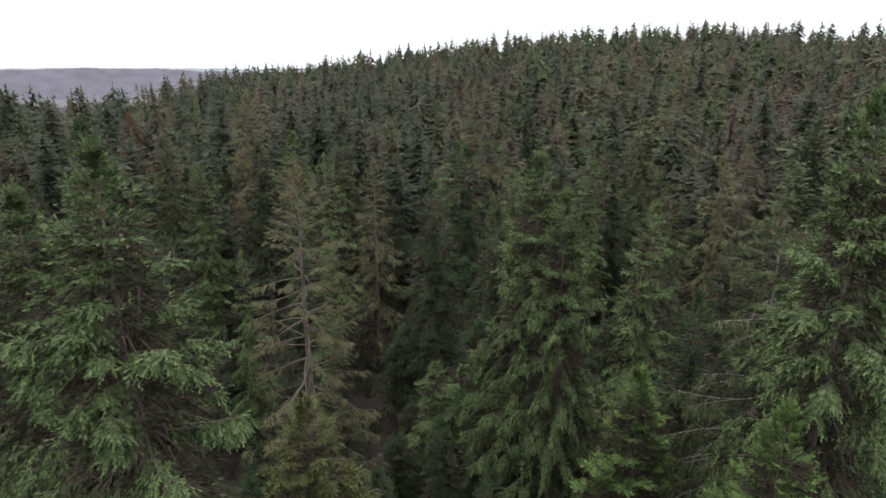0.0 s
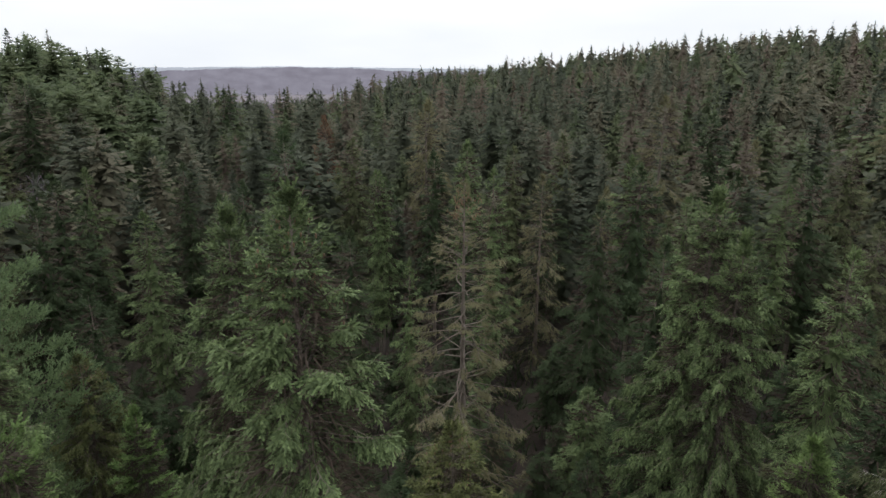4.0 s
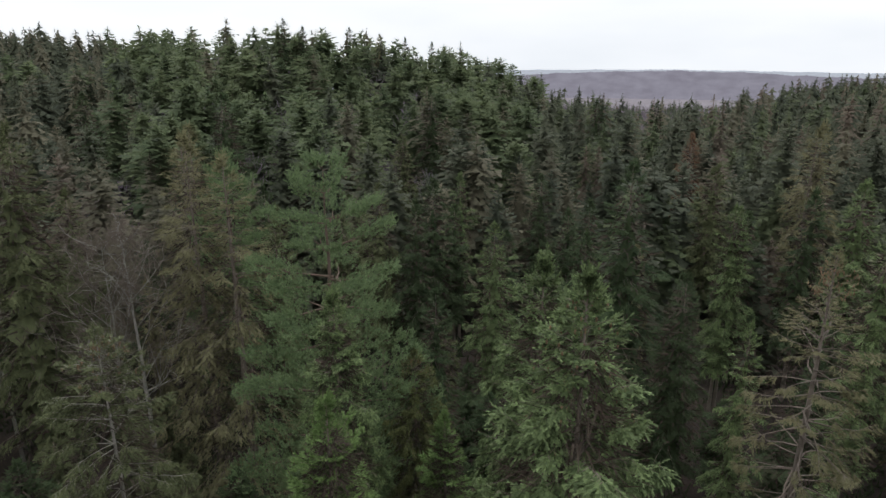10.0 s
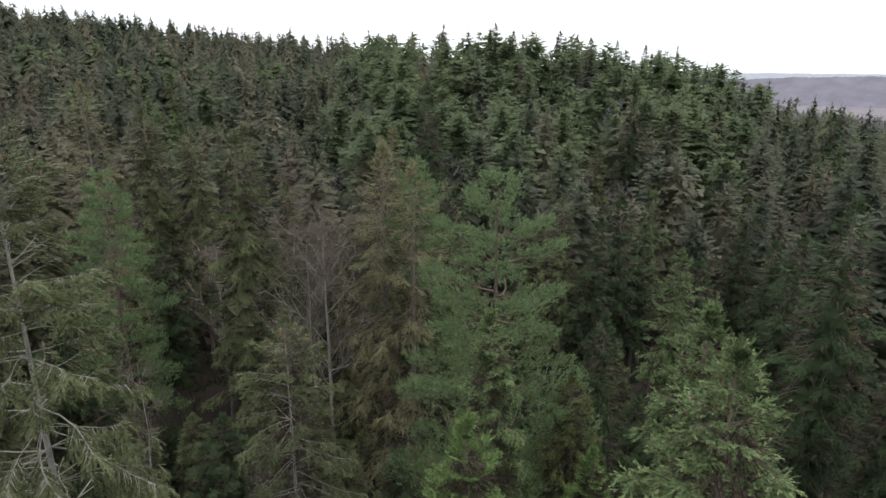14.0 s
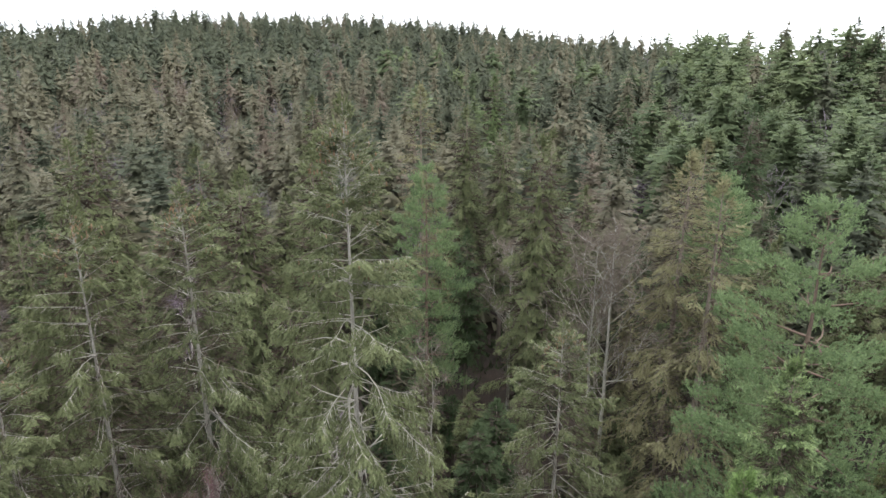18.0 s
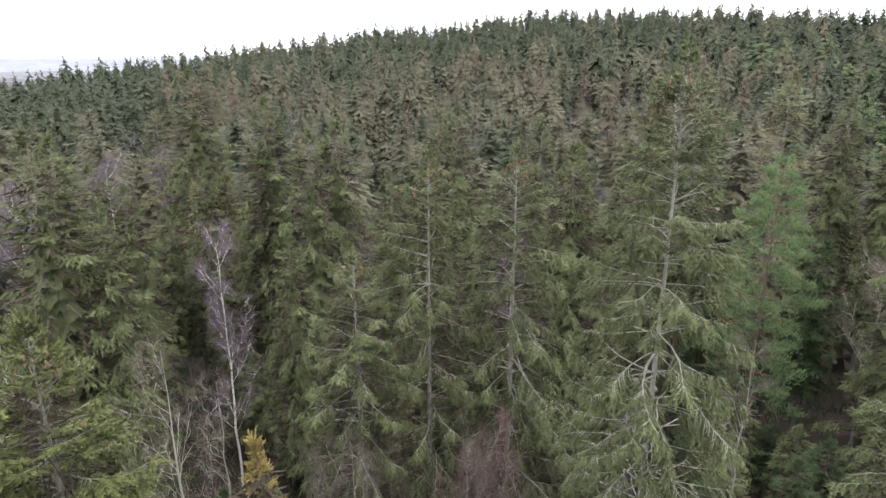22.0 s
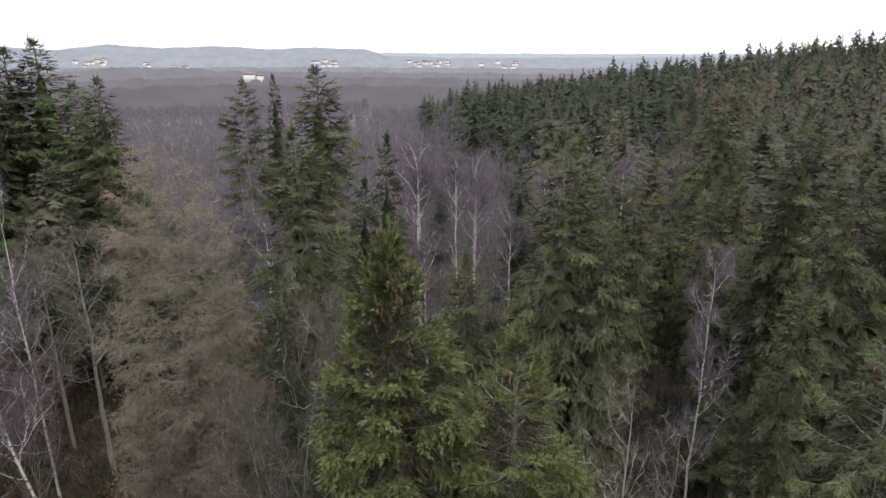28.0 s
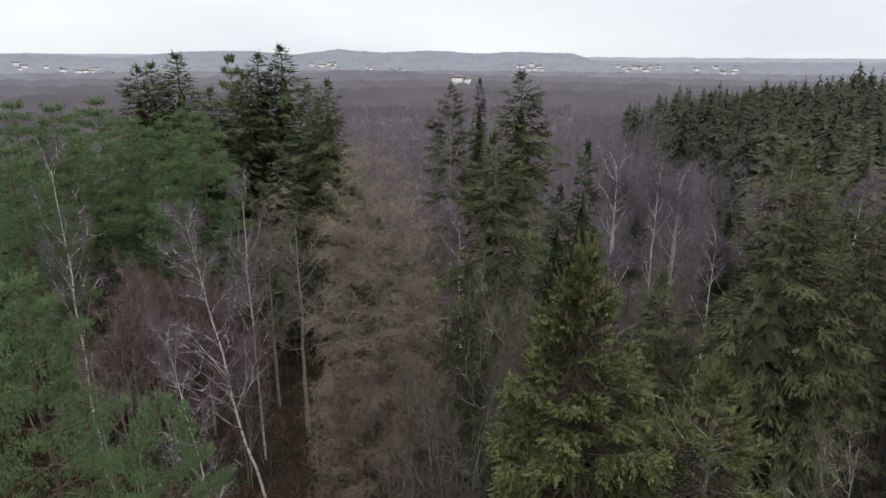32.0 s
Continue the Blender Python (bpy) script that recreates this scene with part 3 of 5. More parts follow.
def bare(key, seed, h=15.0, r=2.2, limbs=18, subs=7, twigs=9, base=0.35, up=1.3, bark=BIRCHBARK, tone=TWIG_VIOLET, fine=0.007, girth=0.0062, stems=1, tlen=0.6, bow=0.5, thick=1.0):
    """A leafless broadleaf tree: stem, rising limbs and a haze of fine twigs."""
    rng = np.random.default_rng(seed)
    zed = np.array([0, 0, 1.0])
    m = 14
    stem_paths, chunks = [], []
    for st in range(stems):
        z = np.linspace(-0.5, h * (1 if st == 0 else rng.uniform(0.7, 0.95)), m)
        lean = rng.normal(0, bow, 2) * (1 if stems == 1 else 1.6)
        wob = np.cumsum(rng.normal(0, 0.05, (m, 2)), 0)
        xy = lean[None] * (np.clip(z / h, 0, 2) ** 1.5)[:, None] * (1 if stems > 1 else 0.5) + wob
        xy -= xy[0]
        if stems == 1:
            xy -= xy[-1] * (np.clip(z / h, 0, 1) ** 1.0)[:, None]
        stem_paths.append(np.concatenate([xy, z[:, None]], 1))
    sp = np.array(stem_paths)
    chunks.append(tubes(sp, girth * h * np.clip(1 - sp[:, :, 2] / (h + 0.1), 0.04, 1) ** 0.75, 7))
    nl = limbs * stems
    f = base + (1 - base) * rng.uniform(0, 0.97, nl) ** 0.85
    which = np.repeat(np.arange(stems), limbs)
    pos = f * (m - 1)
    lo = np.clip(pos.astype(int), 0, m - 2)
    foot = sp[which, lo] + (sp[which, lo + 1] - sp[which, lo]) * (pos - lo)[:, None]
    az = rng.uniform(0, 2 * np.pi, nl)
    out = np.stack([np.cos(az), np.sin(az), 0 * az], -1)
    ll = r * (1.15 - 0.75 * (f - base) / (1 - base)) * rng.uniform(0.6, 1.2, nl)
    steps = np.linspace(0, 1, 6)
    bend = rng.normal(0, 0.16, (nl, 3))

    def along(s, i):
        return foot[i] + out[i] * (ll[i] * s)[:, None] + zed * (ll[i] * up * (s + 0.25 * s ** 2))[:, None] + bend[i] * (ll[i] * np.sin(s * 4))[:, None]

    i0 = np.arange(nl)
    paths = np.stack([along(np.full(nl, s), i0) for s in steps], 1)
    chunks.append(tubes(paths, thick * (0.004 + 0.0065 * ll)[:, None] * (1.08 - steps)[None], 4))
    i = np.repeat(i0, subs)
    n = len(i)
    s = rng.uniform(0.25, 1, n)
    a = along(s, i)
    way = unit(out[i] * 0.5 + rng.normal(0, 0.6, (n, 3)) + zed * up * 0.6)
    sl = ll[i] * 0.5 * (1.2 - 0.6 * s) * rng.uniform(0.6, 1.2, n)
    b = a + way * sl[:, None]
    mid = (a + b) / 2 + rng.normal(0, 0.06, (n, 3))
    chunks.append(tubes(np.stack([a, mid, b], 1), np.tile(np.array([[0.011, 0.008, 0.003]]), (n, 1)) * (0.6 + 0.3 * r), 3))
    j = np.repeat(np.arange(n), twigs)
    q = rng.uniform(0.1, 1, len(j))
    ta = a[j] + way[j] * (sl[j] * q)[:, None]
    tw = unit(way[j] * 0.7 + rng.normal(0, 0.6, (len(j), 3)))
    tl = tlen * rng.uniform(0.4, 1.2, len(j))
    tris = [slivers(ta, ta + tw * tl[:, None], np.full(len(j), fine), rng)]
    j2 = np.repeat(np.arange(len(j)), 2)
    t2 = ta[j2] + tw[j2] * (tl[j2] * rng.uniform(0.2, 0.8, len(j2)))[:, None]
    tris.append(slivers(t2, t2 + unit(tw[j2] + rng.normal(0, 0.7, (len(j2), 3))) * (tl[j2] * 0.55)[:, None], np.full(len(j2), fine * 0.75), rng))
    TREES[key] = (h, [("trunk", mesh_of("trunk", *joined(*chunks[:1]), bark), ""),
                      ("limbwork", mesh_of("limbwork", *joined(*chunks[1:]), bark), "stuff"),
                      ("twigwork", mesh_of("twigwork", *loose(tris), tone), "stuff")])


def larch(key, seed, h=21.0, r=2.75, limbs=420, twigs=30):
    """A larch in winter: straight stem, many thin level limbs and a dense haze of tan twigs."""
    rng = np.random.default_rng(seed)
    zed = np.array([0, 0, 1.0])
    dep = 0.25 + (h * 0.88) * rng.uniform(0, 1, limbs) ** 0.9
    az = rng.uniform(0, 2 * np.pi, limbs)
    ln = (0.15 + r * (1 - np.exp(-dep / 4.0))) * rng.uniform(0.75, 1.06, limbs)
    out = np.stack([np.cos(az), np.sin(az), 0 * az], -1)
    perp = np.stack([-np.sin(az), np.cos(az), 0 * az], -1)
    foot = np.stack([0 * az, 0 * az, h - dep], -1)
    rise = np.clip(0.9 - 0.24 * dep, 0.0, 0.9) + rng.normal(0, 0.22, limbs)

    def along(s, i):
        return foot[i] + out[i] * (ln[i] * s)[:, None] + zed * (ln[i] * (rise[i] * s + 0.22 * s ** 2))[:, None] + perp[i] * (0.07 * ln[i] * np.sin(s * 5 + i))[:, None]

    i0 = np.arange(limbs)
    steps = np.linspace(0, 1, 5)
    paths = np.stack([along(np.full(limbs, s), i0) for s in steps], 1)
    wood_mesh = tubes(paths, (0.004 + 0.006 * ln)[:, None] * (1.06 - steps)[None], 3)
    i = np.repeat(i0, np.maximum(5, twigs * (ln / r) ** 1.1).astype(int))
    n = len(i)
    a = along(0.3 + 0.7 * rng.uniform(0, 1, n) ** 0.75, i)
    way = unit(out[i] * 0.6 + perp[i] * rng.normal(0, 0.8, (n, 1)) + zed * rng.normal(-0.1, 0.5, (n, 1)))
    tl = rng.uniform(0.25, 0.75, n)
    tris = [slivers(a, a + way * tl[:, None], np.full(n, 0.009), rng)]
    j = np.repeat(np.arange(n), 8)
    b = a[j] + way[j] * (tl[j] * rng.uniform(0.1, 1, len(j)))[:, None]
    w2 = unit(way[j] * 0.6 + rng.normal(0, 0.6, (len(j), 3)) - zed * 0.15)
    tris.append(slivers(b, b + w2 * rng.uniform(0.12, 0.36, len(j))[:, None], np.full(len(j), 0.009), rng))
    TREES[key] = (h, [("trunk", mesh_of("trunk", *trunk_of(h - 0.1, 0.0085 * h, rng), BARK), ""),
                      ("limbwork", mesh_of("limbwork", *wood_mesh, BARK), "stuff"),
                      ("twigwork", mesh_of("twigwork", *loose(tris), LARCH), "stuff")])


# near trees, finely built
NEAR = dict(k=5, spray=0.28, wide=0.06, n_spray=7, core=5000, core_w=0.016)
spruce("cone", 1, 20, 3.1, 5.0, 0.42, 7, **NEAR, n_sec=34, sec=0.25, hang=1.0, inner=0.25, tone=DEEP, cones=1.6, base=0.4, ragged=0.7, heart=0.3, split=True)
spruce("cone_split", 8, 20, 3.1, 5.0, 0.42, 7, **NEAR, n_sec=38, sec=0.25, hang=1.0, inner=0.25, tone=GREEN, cones=2.4, base=0.45, split=True, ragged=0.7, heart=0.3)
spruce("cone_many", 10, 20, 2.35, 4.0, 0.40, 9, **NEAR, n_sec=38, sec=0.25, hang=0.75, inner=0.15, tone=DEEP, cones=7.0, base=0.45, split=True, droop=0.4, lift=0.25, shell=0.4, ragged=0.85, heart=0.2)
spruce("lush", 2, 18, 2.8, 5.2, 0.42, 7, **NEAR, n_sec=32, sec=0.26, hang=0.85, inner=0.2, tone=GREEN, base=0.4, ragged=0.75, heart=0.3)
spruce("young", 3, 16, 2.6, 4.6, 0.42, 6, **NEAR, n_sec=28, sec=0.32, hang=0.12, inner=0.1, slope=0.95, droop=0.25, tone=FRESH, base=0.5)
COMB = dict(k=5, spray=0.27, wide=0.045, n_spray=7, core=3500, core_w=0.016)
spruce("comb", 4, 21, 3.0, 4.4, 0.52, 5, **COMB, n_sec=34, sec=0.26, hang=0.85, inner=0.3, tone=OLIVE, bark=GREYBARK, droop=0.45, lift=0.3, base=0.25, cones=1.8, limb=1.1, level=-0.05, girth=0.0078, top_fill=0.35)
spruce("comb_split", 9, 20, 3.0, 4.4, 0.42, 8, **COMB, n_sec=30, sec=0.26, hang=0.7, inner=0.22, tone=DEEP, bark=GREYBARK, droop=0.4, lift=0.3, base=0.5, cones=2.6, split=True, limb=1.5, ragged=0.75, heart=0.2)
spruce("dead", 5, 24, 3.3, 5.0, 0.5, 7, k=5, spray=0.22, wide=0.038, n_sec=40, n_spray=6, sec=0.22, hang=0.9, inner=0.33, tone=OLIVE, bark=GREYBARK, droop=0.5, lift=0.36,
       gaps=0.05, cones=3.2, base=0.3, core=500, core_w=0.012, split=True, top_fill=0.45, limb=0.9, level=0.02, girth=0.0062)
spruce("thin", 6, 20, 3.2, 4.6, 0.52, 5, k=4, spray=0.2, wide=0.028, n_sec=24, n_spray=8, sec=0.25, hang=0.6, inner=0.5, tone=SERE, bark=BARK, droop=0.35, lift=0.3,
       gaps=0.25, cones=1.2, base=0.25, core=2000, core_w=0.012, split=True, limb=1.4)
spruce("golden", 7, 15, 1.4, 4.5, 0.34, 5, 9, 8, 4, 0.24, 0.04, 0.2, 0.05, tone=GOLD, base=0.6)
# trees at middle distance
MID = dict(k=4, spray=0.34, wide=0.06, n_sec=19, n_spray=6, twigs=False, core=1200, core_w=0.045, shell=0.45, base=0.3)
spruce("mid_dark", 11, 19, 2.7, 4.8, 0.60, 5, **MID, hang=0.4, tone=DARK)
spruce("mid_green", 12, 19, 2.6, 4.8, 0.60, 5, **MID, hang=0.3, tone=GREEN)
spruce("mid_olive", 13, 19, 2.6, 4.6, 0.60, 5, **MID, hang=0.6, inner=0.2, tone=OLIVE)
spruce("mid_thin", 14, 20, 2.8, 5.0, 0.55, 5, 14, 6, 3, 0.36, 0.055, 0.45, 0.22, tone=SERE, gaps=0.2, core=1800, core_w=0.025)
spruce("mid_rust", 15, 17, 2.0, 4.8, 0.55, 5, 12, 5, 3, 0.34, 0.06, 0.45, 0.3, tone=RUST, gaps=0.15)
LOW = dict(k=3, spray=0.42, wide=0.1, n_sec=14, n_spray=5, twigs=False, core=500, core_w=0.08, shell=0.5, base=0.35)
spruce("low_dark", 21, 18, 2.6, 4.8, 0.62, 5, **LOW, hang=0.4, tone=DARK)
spruce("low_green", 22, 18, 2.6, 4.8, 0.60, 5, **LOW, hang=0.3, tone=GREEN)
spruce("low_olive", 23, 18, 2.5, 4.6, 0.62, 5, **LOW, hang=0.55, tone=OLIVE)
spruce("low_thin", 24, 18, 2.5, 5.0, 0.65, 5, 8, 3, 3, 0.55, 0.11, 0.45, 0.2, tone=SERE, twigs=False, gaps=0.15, core=500, core_w=0.08, shell=0.4)
pine("pine_near", 31, 17, 3.3, 7, 65, 330, 0.2, 0.07, 0.22)
pine("pine_mid", 32, 17, 3.1, 5, 70, 170, 0.25, 0.1, 0.28)
pine("pine_low", 33, 16, 3.0, 4, 40, 70, 0.4, 0.2)
larch("larch", 41)
bare("birch", 51, 14, 1.7, 22, 8, 12, fine=0.009)
bare("birch_tall", 52, 17, 2.0, 22, 8, 11, up=1.5, fine=0.01)
bare("birch_far", 53, 15, 2.2, 18, 7, 10, fine=0.018, tlen=0.9, girth=0.0085, thick=2.2)
bare("birch_crooked", 54, 16, 2.3, 26, 9, 15, base=0.35, up=1.1, bow=1.5, stems=1, fine=0.008, girth=0.0056)
bare("slim_bare", 58, 13, 1.5, 15, 6, 6, base=0.55, up=0.9, bark=GREYBARK, tone=TWIG_GREY, girth=0.007, fine=0.007)
bare("bush_grey", 55, 9, 2.4, 16, 8, 12, base=0.25, up=1.0, bark=GREYBARK, tone=TWIG_GREY, stems=3, girth=0.006, fine=0.009)
bare("bush_red", 56, 8, 2.7, 16, 8, 10, base=0.25, up=1.1, bark=GREYBARK, tone=TWIG_RED, stems=3, girth=0.005, fine=0.008)
bare("oak", 57, 13, 3.2, 20, 9, 12, base=0.4, up=0.8, bark=GREYBARK, tone=TWIG_GREY, girth=0.011, fine=0.012)

LABELS = {"slim": "slim leafless grey broadleaf tree among the spruces",
          "cone": "tall green spruce with hanging brown cones below its top", "lush": "fresh green spruce with a dense crown",
          "young": "young bright green spruce with rising shoots", "comb": "old olive spruce with hanging comb-like twigs",
          "dead": "half-bare old spruce with pale grey trunk and branches", "thin": "thinning brown spruce with bare inner branches",
          "golden": "slender golden yellow spruce tip among the bushes", "dark": "dark green spruce in the dense stand",
          "green": "green spruce in the dense stand", "olive": "olive green spruce with drooping twigs",
          "rust": "small dying spruce with rust brown needles",
          "pine": "Scots pine with blue-green pads of needles", "larch": "bare tan larch with fine drooping twigs",
          "birch": "leafless white-barked birch with violet twigs", "bush": "leafless many-stemmed shrub with fine twigs",
          "oak": "leafless grey broadleaf tree with spreading limbs"}
MASTER = {}
PLACED = []


def tree(key, x, y, top, width=1.0, turn=None, lean=0.0):
    """Stands a tree of that kind on the ground with its tip at that height."""
    h, parts = TREES[key]
    z = float(ground(x, y)) - 0.05
    turn = (x * 57.3 + y * 31.7) % 360 if turn is None else turn
    size = (top - z) / h
    m = pose(x, y, z, lean, 0, turn) @ Matrix.Diagonal((width * (0.35 + 0.65 * size), width * (0.35 + 0.65 * size), size, 1))
    PLACED.append((x, y, top))
    if key in MASTER:
        s = MASTER[key].scale
        return copy_thing(MASTER[key], m @ Matrix.Diagonal((1 / s[0], 1 / s[1], 1 / s[2], 1)))
    word = key.replace("mid_", "").replace("low_", "").split("_")[0]
    kind = "broadleaf" if word in ("slim", "oak") else word if word in ("pine", "larch", "birch") else "shrub" if word == "bush" else "spruce"
    root = new(kind + "_tree" if kind != "shrub" else "bare_shrub")
    tagged(root, LABELS[word], "shrub" if kind == "shrub" else "tree", "trees of the wood")
    for name, me, what, *sub in parts:
        if name == "cone":
            for spot in sub[0]:
                part(name, me, root).location = spot
            continue
        piece = part(name, me, root)
        if what:
            tagged(piece, kind=what)
        for mesh in sub:
            part("needles", mesh, piece)
    root.matrix_basis = m
    MASTER[key] = root
    return root


# ---- single trees ----
# the stand ahead
tree("cone_split", -5.4, 9.5, 20.69, 1.0)
tree("lush", -9.3, 13.1, 19.35, 0.9)
tree("thin", -5.4, 22.4, 18.43, 1.05)
tree("mid_green", -9.1, 26.5, 13.65, 0.62)
tree("cone", -3.2, 12.6, 14.49, 0.95)
tree("lush", 3.4, 21.7, 18.81, 1.0)
tree("mid_dark", 2.2, 24.9, 16.02, 0.9)
tree("lush", 4.1, 20.1, 17.84, 0.8)
tree("mid_green", 8.6, 24.5, 16.29, 0.9)
tree("young", 5.5, 15.6, 13.67, 0.95)
tree("young", 6.2, 9.7, 16.07, 0.9)
tree("lush", 8.5, 13.0, 18.85, 0.85)
tree("comb", 8.7, 15.2, 18.70, 0.9)
tree("lush", 7.7, 11.1, 21.54, 0.75)
tree("mid_dark", -0.5, 33.0, 15.58, 1.1)
tree("low_thin", 12.1, 62.8, 15.50, 1.0)
tree("mid_thin", 3.8, 59.9, 19.57, 1.25)
tree("mid_green", -16.5, 40.8, 15.18, 0.75)
tree("mid_thin", -17.9, 57.3, 18.62, 1.2)
tree("low_olive", -5.1, 59.8, 15.83, 0.95)
tree("low_green", 1.2, 50.0, 15.50, 1.0)
tree("mid_thin", 25.5, 67.3, 20.85, 1.3)
tree("mid_rust", -31.2, 62.6, 16.51, 1.1)
tree("mid_olive", -8.0, 49.4, 16.12, 0.9)
tree("mid_green", -12.1, 50.6, 16.21, 0.9)
tree("mid_thin", -4.7, 41.7, 15.32, 0.9)
tree("mid_olive", 16.8, 52.4, 17.04, 1.0)
tree("mid_thin", 23.9, 48.4, 15.24, 1.1)
tree("mid_green", 10.6, 42.7, 15.03, 0.9)
tree("mid_green", 3.9, 34.8, 15.78, 0.9)
tree("mid_dark", 13.2, 26.9, 14.21, 1.0)
tree("low_dark", 30.9, 51.5, 16.98, 1.0)
tree("low_dark", 9.1, 69.4, 17.39, 1.1)
tree("mid_olive", 13.4, 35.6, 14.80, 1.1)
tree("mid_dark", -12.5, 27.3, 14.67, 0.9)
tree("mid_dark", 8.2, 18.3, 14.85, 0.9)
# the stand round the tall pine
tree("pine_near", -19.0, 12.4, 20.94, 1.05)
tree("lush", -15.2, 10.3, 17.36, 0.85)
tree("cone", -16.8, 14.7, 13.34, 0.8)
tree("young", -13.4, 13.3, 12.73, 0.8)
tree("young", -11.3, 7.7, 16.39, 0.85)
tree("mid_green", -24.2, 26.6, 14.91, 0.95)
tree("mid_dark", -16.1, 27.8, 19.33, 1.1)
tree("mid_dark", -20.5, 18.9, 13.72, 0.9)
tree("comb", -18.6, 4.4, 16.74, 1.0)
tree("mid_thin", -27.0, 11.9, 19.98, 1.1)
tree("mid_thin", -43.6, 16.2, 19.81, 1.1)
tree("oak", -30.3, 8.1, 16.30, 0.9)
tree("mid_olive", -34.4, 25.5, 15.94, 1.0)
tree("mid_dark", -57.4, 49.6, 20.76, 1.25)
tree("mid_dark", -61.2, 26.1, 20.86, 1.1)
tree("low_dark", -88.3, 19.0, 20.10, 1.2)
tree("mid_green", -16.3, 41.1, 15.05, 0.75)
tree("low_dark", -60.6, 87.1, 17.86, 1.0)
tree("low_dark", -56.3, 98.1, 17.38, 1.0)
tree("low_green", -36.7, 35.3, 15.17, 0.8)
tree("mid_rust", -32.7, 65.4, 16.53, 1.1)
tree("low_thin", -19.8, 64.3, 18.42, 1.2)
tree("low_green", -11.5, 47.9, 16.44, 1.0)
tree("mid_green", -6.5, 33.7, 16.95, 0.8)
tree("low_olive", -49.3, 39.0, 16.77, 1.0)
tree("mid_dark", -33.2, 41.4, 14.84, 1.0)
tree("low_olive", -23.0, 51.3, 15.82, 1.0)
tree("mid_olive", -27.1, 14.2, 16.64, 0.8)
tree("mid_dark", -15.9, 33.6, 12.35, 1.0)
tree("mid_dark", -18.5, 24.9, 11.35, 0.9)
tree("pine_mid", -37.3, 15.9, 18.24, 0.9)
# the olive stand
tree("dead", -12.8, -1.3, 24.29, 1.0)
tree("comb", -18.0, -8.2, 21.23, 1.05)
tree("comb", -15.5, -10.2, 21.18, 0.9)
tree("pine_mid", -34.9, -2.2, 19.25, 0.85)
tree("mid_olive", -33.2, 4.3, 21.13, 1.0)
tree("mid_thin", -29.0, 11.0, 20.78, 1.0)
tree("oak", -31.8, 7.5, 15.73, 0.8)
tree("mid_olive", -28.5, -10.5, 19.85, 1.0)
tree("comb", -13.1, -11.5, 17.91, 1.1)
tree("mid_thin", -44.8, -3.8, 23.26, 1.0)
tree("mid_olive", -51.1, -0.8, 21.30, 1.05)
tree("slim_bare", -19.1, -0.1, 15.60, 0.7)
tree("mid_olive", -36.9, -24.1, 20.78, 1.1)
tree("mid_olive", -31.2, -14.2, 20.57, 0.9)
tree("mid_olive", -27.8, -6.8, 21.31, 0.9)
tree("mid_olive", -49.2, 2.3, 19.54, 1.0)
tree("mid_olive", -42.8, 8.1, 16.58, 1.0)
tree("pine_mid", -30.3, 13.3, 19.76, 0.8)
tree("mid_olive", -54.6, -14.9, 21.95, 1.0)
tree("mid_olive", -57.1, -1.1, 20.32, 1.0)
tree("mid_olive", -35.1, 5.0, 21.27, 1.0)
tree("mid_thin", -37.5, 13.6, 19.82, 1.0)
tree("mid_dark", -58.1, 24.5, 21.14, 0.95)
tree("low_green", -89.2, 0.9, 22.94, 1.1)
tree("mid_olive", -26.9, -26.6, 20.30, 1.2)
tree("mid_olive", -22.7, -13.0, 16.23, 1.0)
tree("mid_olive", -21.7, -6.2, 16.56, 0.9)
# the stand by the birches
tree("birch", -15.0, -22.4, 15.87, 0.85)
tree("mid_olive", -10.3, -26.4, 21.02, 1.0)
tree("mid_olive", -9.6, -21.3, 19.03, 0.9)
tree("mid_olive", -22.2, -23.8, 20.36, 1.0)
tree("mid_olive", -29.5, -20.3, 21.09, 1.05)
tree("golden", -6.1, -7.7, 16.18, 0.85)
tree("slim_bare", -10.0, -15.4, 13.22, 0.9)
tree("slim_bare", -10.9, -9.7, 12.16, 0.7)
tree("slim_bare", -13.2, -6.9, 12.42, 0.6)
tree("bush_red", -14.6, -7.6, 11.00, 0.50)
tree("bush_grey", -12.2, -10.3, 11.00, 0.60)
tree("bush_grey", -13.3, -9.5, 10.00, 0.50)
tree("bush_grey", -15.1, -6.5, 10.50, 0.50)
tree("mid_olive", -23.3, -29.4, 18.29, 1.0)
tree("mid_olive", -21.4, -33.1, 17.36, 1.0)
tree("mid_olive", -16.7, -19.2, 16.55, 0.9)
tree("mid_olive", -23.1, -18.6, 18.49, 1.0)
tree("birch_far", -12.4, -61.1, 14.00, 1.1)
tree("birch_far", -27.2, -58.3, 14.15, 1.2)
tree("birch_far", -15.0, -44.9, 13.66, 0.9)
tree("birch_far", -5.2, -49.2, 16.76, 1.2)
tree("mid_olive", -26.4, -9.9, 20.17, 1.0)
tree("mid_olive", -27.8, -43.5, 23.16, 1.3)
tree("mid_olive", -23.7, -29.2, 21.80, 1.2)
tree("mid_olive", -15.8, -31.9, 17.35, 1.0)
tree("mid_thin", -29.2, -51.9, 19.59, 1.2)
